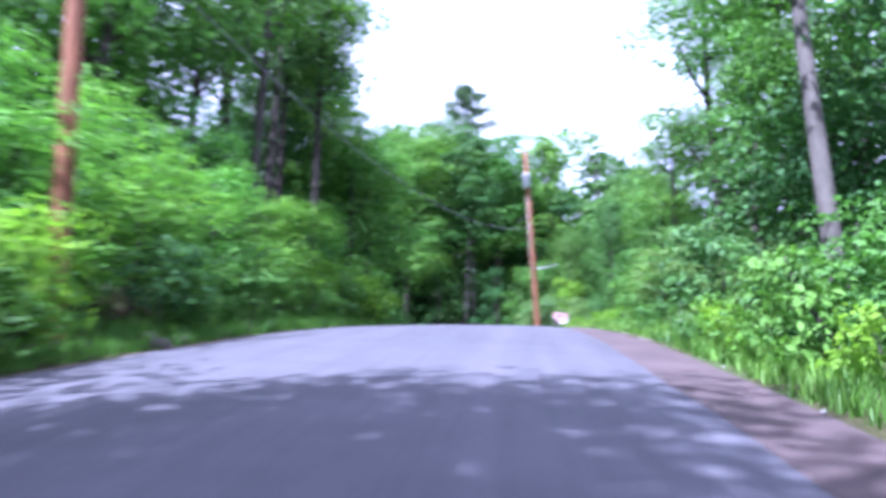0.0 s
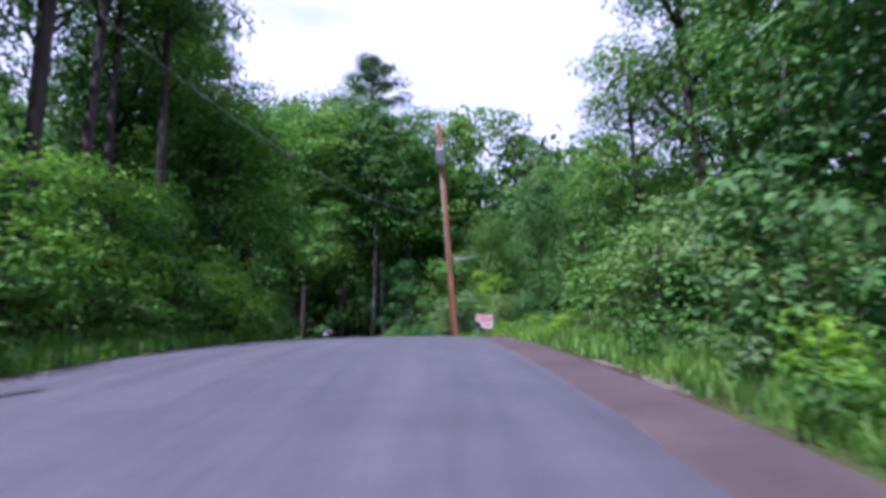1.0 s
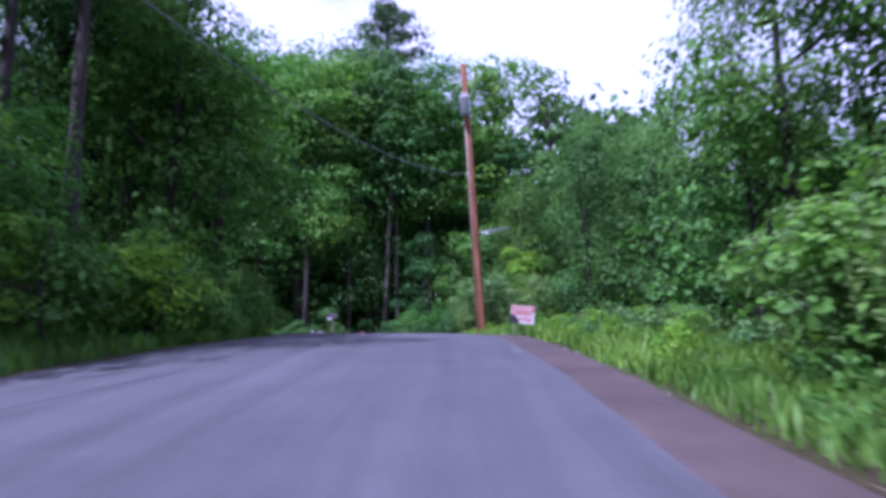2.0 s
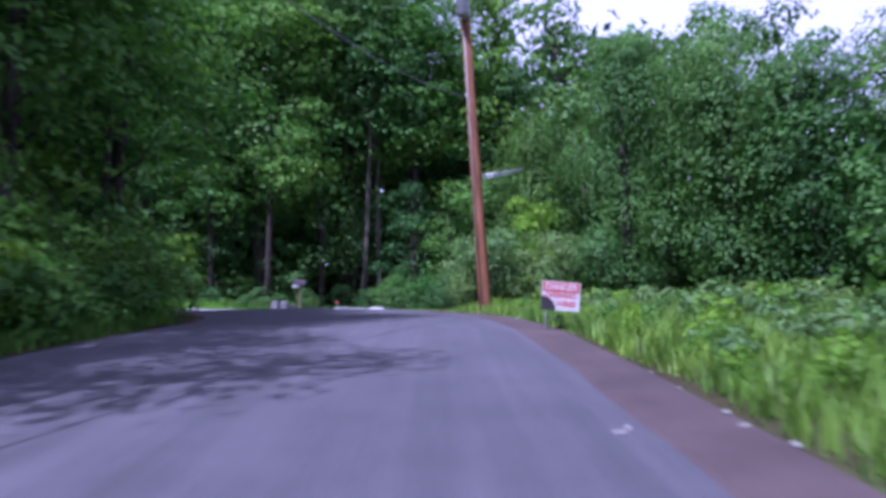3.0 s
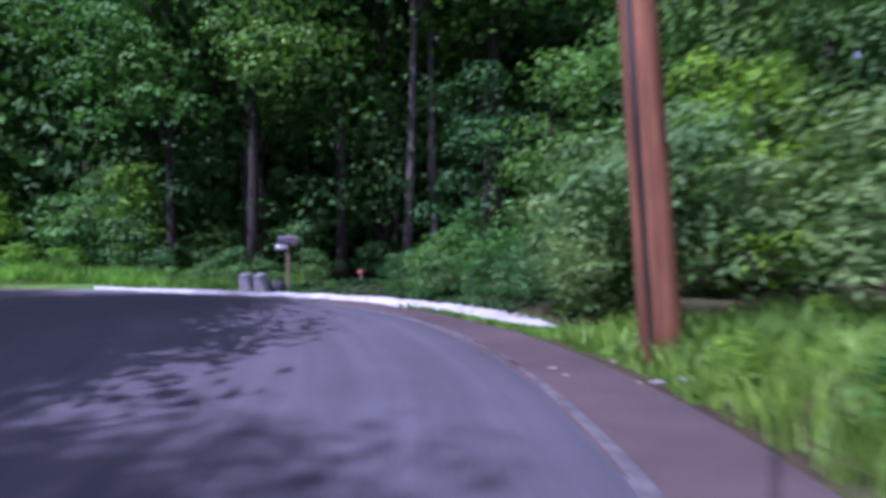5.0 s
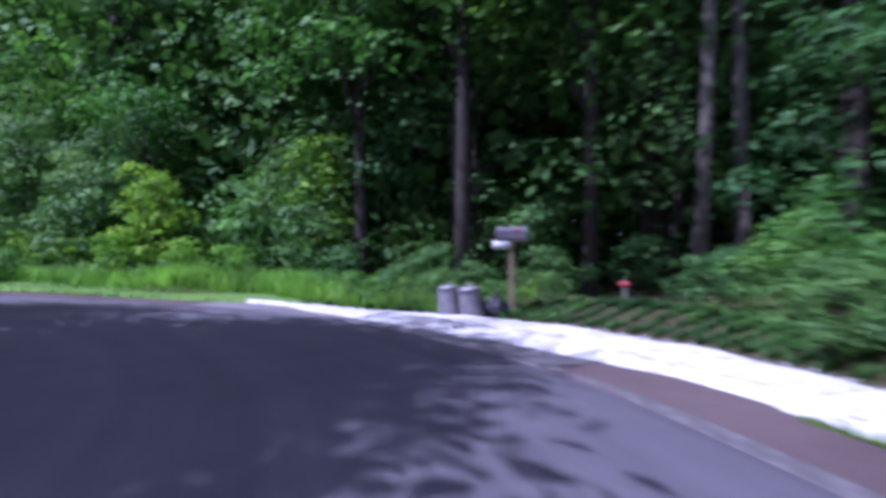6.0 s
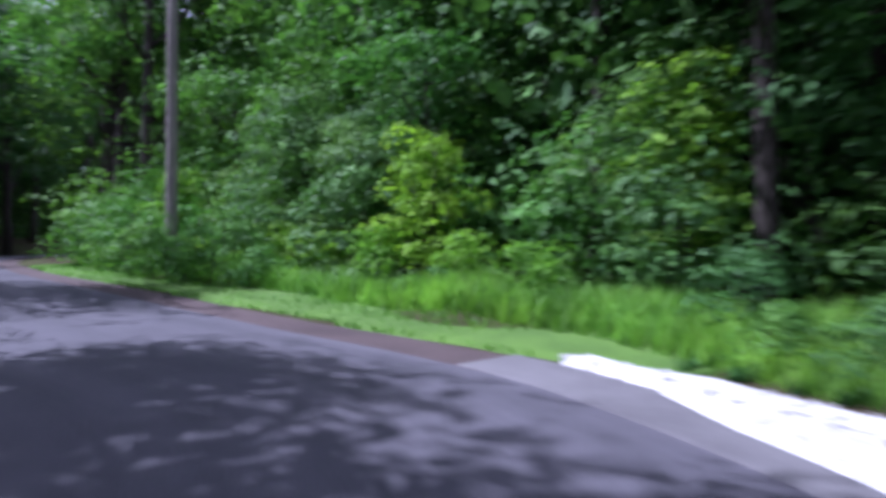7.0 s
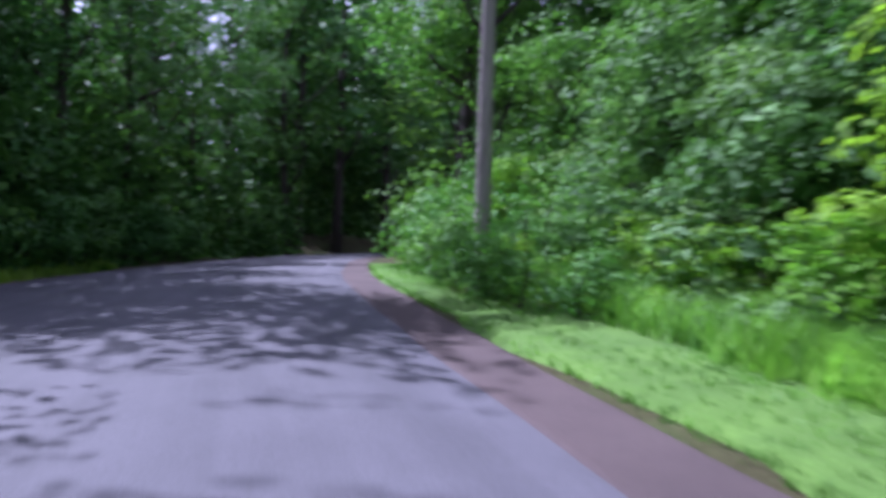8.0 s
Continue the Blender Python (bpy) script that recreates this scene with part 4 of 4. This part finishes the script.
blades("weeds", 7000, inner(S0, station(4, 36), 0.1, 1.6), 0.34, GRASS, 66, "ragged weeds at the foot of the bank", 0.02, 0.7)
blades("weeds", 8000, past_drive, 0.17, LEAF_DARK, 69, "low dark green weeds behind the gravel", 0.016, 0.8)
blades("weeds", 9000, inner(S3, S4, 0.1, 1.6), 0.30, GRASS, 67, "ragged weeds under the trees", 0.02, 0.7)


# ---- utility poles and wires ----
def utility_pole(m, label, height, r0, r1, wood_mat):
    p = thing("utility_pole", m, label, "pole", "utility poles")
    v, f = tube([(0, 0, -0.6), (0, 0, 0.3), (0, 0, height * 0.5), (0, 0, height - 0.04), (0, 0, height)], [r0 * 1.04, r0, (r0 + r1) / 2, r1, r1 * 0.86], 20)
    part("shaft", mesh_from("shaft", v, f, wood_mat), None, p)
    return p


POLE = Vector((6.16, 40.62, gz(6.16, 40.62)))
LEAN = pose(*POLE, 0, -2.8, 0)
pole = utility_pole(LEAN, "leaning reddish-brown wooden utility pole with a transformer", 12.3, 0.195, 0.13, POLE_WOOD)
can_v, can_f = lathe([(0.20, 0.0), (0.23, 0.03), (0.23, 0.78), (0.245, 0.80), (0.245, 0.84), (0.20, 0.90), (0.05, 0.93)])
can = part("transformer", mesh_from("transformer", can_v, can_f, GREY_PAINT), None, pole, "pale grey cylindrical transformer can")
can.location = (-0.12, -0.37, 9.7)
for k in (-1, 1):
    bv, bf = lathe([(0.05, 0.0), (0.03, 0.05), (0.05, 0.08), (0.03, 0.12), (0.045, 0.16), (0.02, 0.22)], 12)
    b = part("bushing", mesh_from("bushing", bv, bf, GREY_PAINT), None, can)
    b.location = (0.1 * k, 0, 0.9)
bracket = part("bracket", box_bm(0.07, 0.30, 0.5, 0.01), GALV, pole)
bracket.location = (-0.05, -0.2, 10.1)
cv, cf = tube([(-0.12, -0.15, 0.0), (-0.12, -0.14, 5.5), (-0.11, -0.12, 9.3)], [0.03, 0.03, 0.03], 8)
part("conduit", mesh_from("conduit", cv, cf, GREY_WOOD), None, pole, "pale grey conduit strapped to the pole")
av, af = tube([(0.15, 0, 4.42), (0.7, 0.02, 4.48), (1.62, 0.05, 4.60)], [0.03, 0.028, 0.026], 8)
arm = part("lamp_arm", mesh_from("lamp_arm", av, af, GALV), None, pole, "slender galvanised bracket arm")
av, af = tube([(0.15, 0, 4.31), (0.7, 0.02, 4.38), (1.5, 0.05, 4.52)], [0.02, 0.018, 0.016], 8)
part("brace", mesh_from("brace", av, af, GALV), None, arm)
for z in (7.04, 11.2, 11.6):
    iv, jf = lathe([(0.02, 0.0), (0.05, 0.03), (0.03, 0.06), (0.055, 0.09), (0.03, 0.13)], 12)
    ins = part("insulator", mesh_from("insulator", iv, jf, GREY_PAINT), None, pole)
    ins.location = (-0.15, -0.04, z)

utility_pole(pose(-6.3, 10.6, gz(-6.3, 10.6), 0, -4.0, 0), "reddish-brown wooden utility pole among the bank's shrubs", 10.6, 0.18, 0.12, POLE_WOOD)
utility_pole(pose(-17.8, 52.0, gz(-17.8, 52.0), 0, 0.6, 0), "weathered grey wooden utility pole among shrubs", 11.5, 0.14, 0.10, GREY_WOOD)


def wire(a, b, sag, r, label):
    a, b = Vector(a), Vector(b)
    pts = [a.lerp(b, t) - Vector((0, 0, sag * 4 * t * (1 - t))) for t in np.linspace(0, 1, 25)]
    v, f = tube(pts, [r] * 25, 6)
    tagged(new("overhead_wire", mesh_from("overhead_wire", v, f, WIRE)), label, "wire", "overhead wires")


def on_pole(z):
    return LEAN @ Vector((-0.17, -0.04, z))


wire(on_pole(7.1), (-6.72, 10.6, 10.25), 2.0, 0.014, "grey overhead cable sagging across the road")


# ---- warning sign ----
SIGN_WHITE = grainy("sign_white", (0.54, 0.50, 0.51), (0.66, 0.62, 0.63), 4, 30, 0.5, 0.05, 0.001)
SIGN_RED = grainy("sign_red", (0.46, 0.055, 0.08), (0.56, 0.105, 0.13), 5, 40, 0.5, 0.05, 0.001)
SIGN_DARK = grainy("sign_dark_board", (0.030, 0.025, 0.032), (0.055, 0.048, 0.055), 5, 40, 0.8)
sign = thing("warning_sign", pose(5.83, 31.34, 4.44, 2, 5.5, -11) @ Matrix.Scale(1.08, 4), "white and red warning sign, one corner torn, staked in weeds", "sign")
part("board", box_bm(0.63, 0.016, 0.475, 0.004, (0, 0.012, 0.2375)), SIGN_DARK, sign, "dark backing board showing at the torn corner")
for k in (-1, 1):
    sv, sf = tube([(0.22 * k, 0.035, -0.75), (0.22 * k, 0.035, 0.40)], [0.012, 0.012], 8)
    part("stake", mesh_from("stake", sv, sf, GALV), None, sign)
outline = [(-0.315, 0.475), (-0.315, 0.235)] + [(-0.315 + 0.24 * math.sin(a) ** 1.3, 0.235 * math.cos(a) ** 0.8) for a in np.linspace(0.12, 1.45, 9)] + [(-0.07, 0.0), (0.315, 0.0), (0.315, 0.475)]
bm = bmesh.new()
face = bm.faces.new([bm.verts.new((x, -0.001, z)) for x, z in outline])
ex = bmesh.ops.extrude_face_region(bm, geom=[face])
bmesh.ops.translate(bm, vec=(0, 0.004, 0), verts=[e for e in ex["geom"] if isinstance(e, bmesh.types.BMVert)])
bmesh.ops.recalc_face_normals(bm, faces=bm.faces[:])
sheet = part("printed_sheet", bm, SIGN_WHITE, sign, "white printed sheet")
part("red_band", box_bm(0.60, 0.002, 0.155, 0, (0, -0.003, 0.382)), SIGN_RED, sheet, "red band across the top")


def lettering(text, x, z, size, stretch, material, parent, depth=-0.006):
    cu = bpy.data.curves.new("lettering", "FONT")
    cu.body, cu.size, cu.extrude, cu.offset = text, size, 0.0012, 0.004
    cu.align_x, cu.align_y = "CENTER", "CENTER"
    tmp = new("lettering", cu)
    bpy.context.view_layer.update()
    me = bpy.data.meshes.new_from_object(tmp)
    bpy.data.objects.remove(tmp)
    me.materials.clear()
    me.materials.append(material)
    me.transform(pose(0, 0, 0, 90) @ Matrix.Diagonal((stretch, 1, 1, 1)))
    ob = new("lettering", me)
    ob.parent = parent
    ob.location = (x, depth, z)
    return ob


lettering("DANGER", 0, 0.382, 0.145, 0.90, SIGN_WHITE, sheet)
lettering("OVERHEAD", 0.0, 0.245, 0.115, 0.86, SIGN_RED, sheet, -0.003)
lettering("WIRES", 0.09, 0.11, 0.115, 0.98, SIGN_RED, sheet, -0.003)

# ---- mailbox, bins and small things by the drive ----
BOX_PAINT = grainy("mailbox_grey_paint", (0.085, 0.072, 0.095), (0.15, 0.135, 0.16), 5, 30, 0.5, 0.1, 0.002)
PAPER_WHITE = grainy("white_plastic", (0.42, 0.42, 0.43), (0.55, 0.55, 0.56), 4, 30, 0.5, 0.05, 0.001)
mb = Vector((-1.02, 52.95, gz(-1.02, 52.95)))
POST_WOOD = grainy("tan_post_wood", (0.13, 0.105, 0.06), (0.25, 0.21, 0.125), 3, 30, 0.9, 0.6, 0.01, (1, 1, 0.1))
mail = thing("mailbox", pose(*mb, 0, 0, 20), "grey roadside mailbox on a weathered wooden post", "mailbox")
part("post", box_bm(0.105, 0.105, 1.95, 0.012, (0, 0, 0.625)), POST_WOOD, mail)
part("cross_arm", box_bm(0.62, 0.09, 0.06, 0.008, (-0.02, 0, 1.405)), GREY_WOOD, mail)
bm = bmesh.new()
prof = [(-0.09, 0.0), (0.09, 0.0)] + [(0.09 * math.cos(a), 0.12 + 0.09 * math.sin(a)) for a in np.linspace(0, math.pi, 9)]
ends = [[bm.verts.new((sx, y, z)) for y, z in prof] for sx in (-0.27, 0.27)]
for k in range(len(prof)):
    j = (k + 1) % len(prof)
    bm.faces.new((ends[0][k], ends[0][j], ends[1][j], ends[1][k]))
bm.faces.new(ends[0][::-1])
bm.faces.new(ends[1])
bmesh.ops.recalc_face_normals(bm, faces=bm.faces[:])
body = part("box", bm, BOX_PAINT, mail)
body.location = (0.0, 0, 1.44)
part("door", box_bm(0.012, 0.17, 0.19, 0.004, (-0.276, 0, 0.11)), BOX_PAINT, body)
part("flag", box_bm(0.07, 0.008, 0.05, 0.002, (0.10, -0.1, 0.16)), SIGN_RED, body, "small red flag")
tv, tf = tube([(-0.34, -0.02, 1.32), (-0.02, -0.02, 1.32)], [0.075, 0.075], 14)
part("paper_tube", mesh_from("paper_tube", tv, tf, PAPER_WHITE), None, mail, "pale plastic newspaper tube")

bin_prof = []
for k in range(9):
    bin_prof += [(0.215 - 0.015 * k / 8, 0.46 * k / 8)]
bin_prof += [(0.218, 0.465), (0.218, 0.485), (0.18, 0.52), (0.09, 0.54), (0.03, 0.545)]
BIN_STEEL = grainy("dull_bin_steel", (0.13, 0.125, 0.14), (0.24, 0.23, 0.25), 6, 40, 0.5, 0.1, 0.003, (1, 1, 1), 0.4, 0.35)
for k, (x, y) in enumerate(((-1.65, 52.6), (-2.12, 52.68))):
    can_thing = thing("refuse_bin", pose(x, y, gz(x, y) + 0.04, 3 - 5 * k, -7 + 2 * k, 0), "small dull steel refuse bin, leaning, with a domed lid", "bin", "refuse bins")
    v, f = lathe(bin_prof[:9], 28)
    v = [(x0 * (1 + 0.035 * (i % 2)), y0 * (1 + 0.035 * (i % 2)), z0) for i, (x0, y0, z0) in enumerate(v)]
    part("body", mesh_from("body", v, f, BIN_STEEL, False), None, can_thing)
    v, f = lathe([(0.20, 0.46)] + bin_prof[9:], 28)
    lid = part("lid", mesh_from("lid", v, f, BIN_STEEL), None, can_thing)
    hv, hf = tube([(-0.05, 0, 0.54), (-0.04, 0, 0.58), (0.04, 0, 0.58), (0.05, 0, 0.54)], [0.008] * 4, 6)
    part("lid_handle", mesh_from("lid_handle", hv, hf, GALV), None, lid)

BLACK_PLASTIC = grainy("black_plastic_sack", (0.014, 0.013, 0.018), (0.035, 0.032, 0.042), 6, 25, 0.45, 0.6, 0.02)
bm = bmesh.new()
bmesh.ops.create_icosphere(bm, subdivisions=4, radius=1)
for v in bm.verts:
    fold = 1 + 0.16 * noise.noise(v.co * 2.1) + 0.08 * noise.noise(v.co * 5.5)
    v.co = Vector((v.co.x * 0.27 * fold, v.co.y * 0.24 * fold, max(-0.17, v.co.z * 0.2 * fold) + 0.17))
sack = thing("refuse_sack", pose(-1.32, 52.85, gz(-1.32, 52.85)), "black plastic refuse sack slumped beside the bins", "sack")
part("sack", bm, BLACK_PLASTIC, sack)
kv, kf = tube([(0, 0, 0.34), (0.02, 0, 0.40), (0.06, 0.02, 0.45)], [0.03, 0.022, 0.05], 8)
part("knot", mesh_from("knot", kv, kf, BLACK_PLASTIC), None, sack)

RED_LENS = grainy("red_reflector", (0.42, 0.02, 0.03), (0.55, 0.04, 0.05), 6, 40, 0.3, 0.02, 0.001, (1, 1, 1), 0.6)
rf = thing("reflector_stake", pose(0.75, 54.9, gz(0.75, 54.9), 0, 0, -10), "short stake with two red reflectors at the edge of the woods", "marker")
part("stake", box_bm(0.05, 0.03, 0.75, 0.004, (0, 0, 0.1)), GREY_WOOD, rf)
for k in (-1, 1):
    dv2, df2 = tube([(0.055 * k, -0.03, 0.36), (0.055 * k, -0.015, 0.36)], [0.05, 0.05], 14)
    part("reflector", mesh_from("reflector", dv2, df2, RED_LENS), None, rf, "round red reflector")

STONE = grainy("pale_stone", (0.16, 0.155, 0.145), (0.30, 0.29, 0.27), 8, 50, 0.9, 0.4, 0.005)
bm = bmesh.new()
bmesh.ops.create_icosphere(bm, subdivisions=2, radius=1)
for v in bm.verts:
    v.co *= 1 + 0.28 * noise.noise(v.co * 1.7)
    v.co.z *= 0.6
stone_mesh = bpy.data.meshes.new("stone")
bm.to_mesh(stone_mesh)
bm.free()
stone_mesh.materials.append(STONE)
rnd = random.Random(9)
for k in range(14):
    i = rnd.randrange(station(2.4, 5), station(4.6, 41))
    d = SIDES[i] + rnd.uniform(-0.12, 0.3)
    x, y = EDGE[i, :2] + RIGHT[i] * d
    r = rnd.uniform(0.015, 0.04)
    st = tagged(new("stone", stone_mesh), "small pale stone at the road's edge", "stone", "loose stones")
    st.matrix_world = pose(x, y, max(gz(x, y), EDGE[i, 2] - 0.02) + r * 0.3, 0, 0, rnd.uniform(0, 360)) @ Matrix.Scale(r, 4)

for x, y, r, turn in ((4.10, 24.30, 0.04, 20), (4.16, 24.20, 0.03, 110), (4.22, 24.46, 0.035, 70), (4.05, 24.05, 0.03, 200), (5.05, 24.40, 0.035, 10), (5.12, 24.75, 0.035, 80),
                      (5.94, 39.95, 0.05, 30), (6.15, 39.85, 0.06, 140), (6.4, 39.7, 0.045, 60), (5.14, 40.5, 0.03, 0), (5.22, 40.25, 0.025, 50)):
    st = tagged(new("stone", stone_mesh), "small pale stone at the road's edge", "stone", "loose stones")
    i = station(x, y)
    st.matrix_world = pose(x, y, max(gz(x, y), EDGE[i, 2] - 0.01) + r * 0.2, 0, 0, turn) @ Matrix.Diagonal((r * 1.6, r, r * 0.6, 1))

ROCK = grainy("brown_bank_rock", (0.075, 0.060, 0.050), (0.17, 0.145, 0.125), 5, 30, 0.95, 0.7, 0.02)
rock_mesh = stone_mesh.copy()
rock_mesh.name = "rock"
rock_mesh.materials.clear()
rock_mesh.materials.append(ROCK)
for k in range(34):
    i = rnd.randrange(station(2.4, 5), station(4.2, 22))
    x, y = EDGE[i, :2] - RIGHT[i] * (WIDTH[i] + rnd.uniform(0.25, 0.9))
    r = rnd.uniform(0.07, 0.24)
    st = tagged(new("rock", rock_mesh), "weathered brown rock fallen at the foot of the bank", "rock", "bank rocks")
    st.matrix_world = pose(x, y, gz(x, y) + r * 0.25, rnd.uniform(-20, 20), 0, rnd.uniform(0, 360)) @ Matrix.Scale(r, 4)

# leaning bare stick in the weeds
sv, sf = tube([(0, 0, -0.1), (-0.12, 0.2, 0.45), (-0.3, 0.45, 0.95), (-0.42, 0.55, 1.5)], [0.045, 0.04, 0.03, 0.012], 8)
stick = tagged(new("dead_branch", mesh_from("dead_branch", sv, sf, BARK)), "dark bare branch leaning out of the weeds", "branch")
stick.matrix_world = pose(4.75, 7.4, gz(4.75, 7.4))
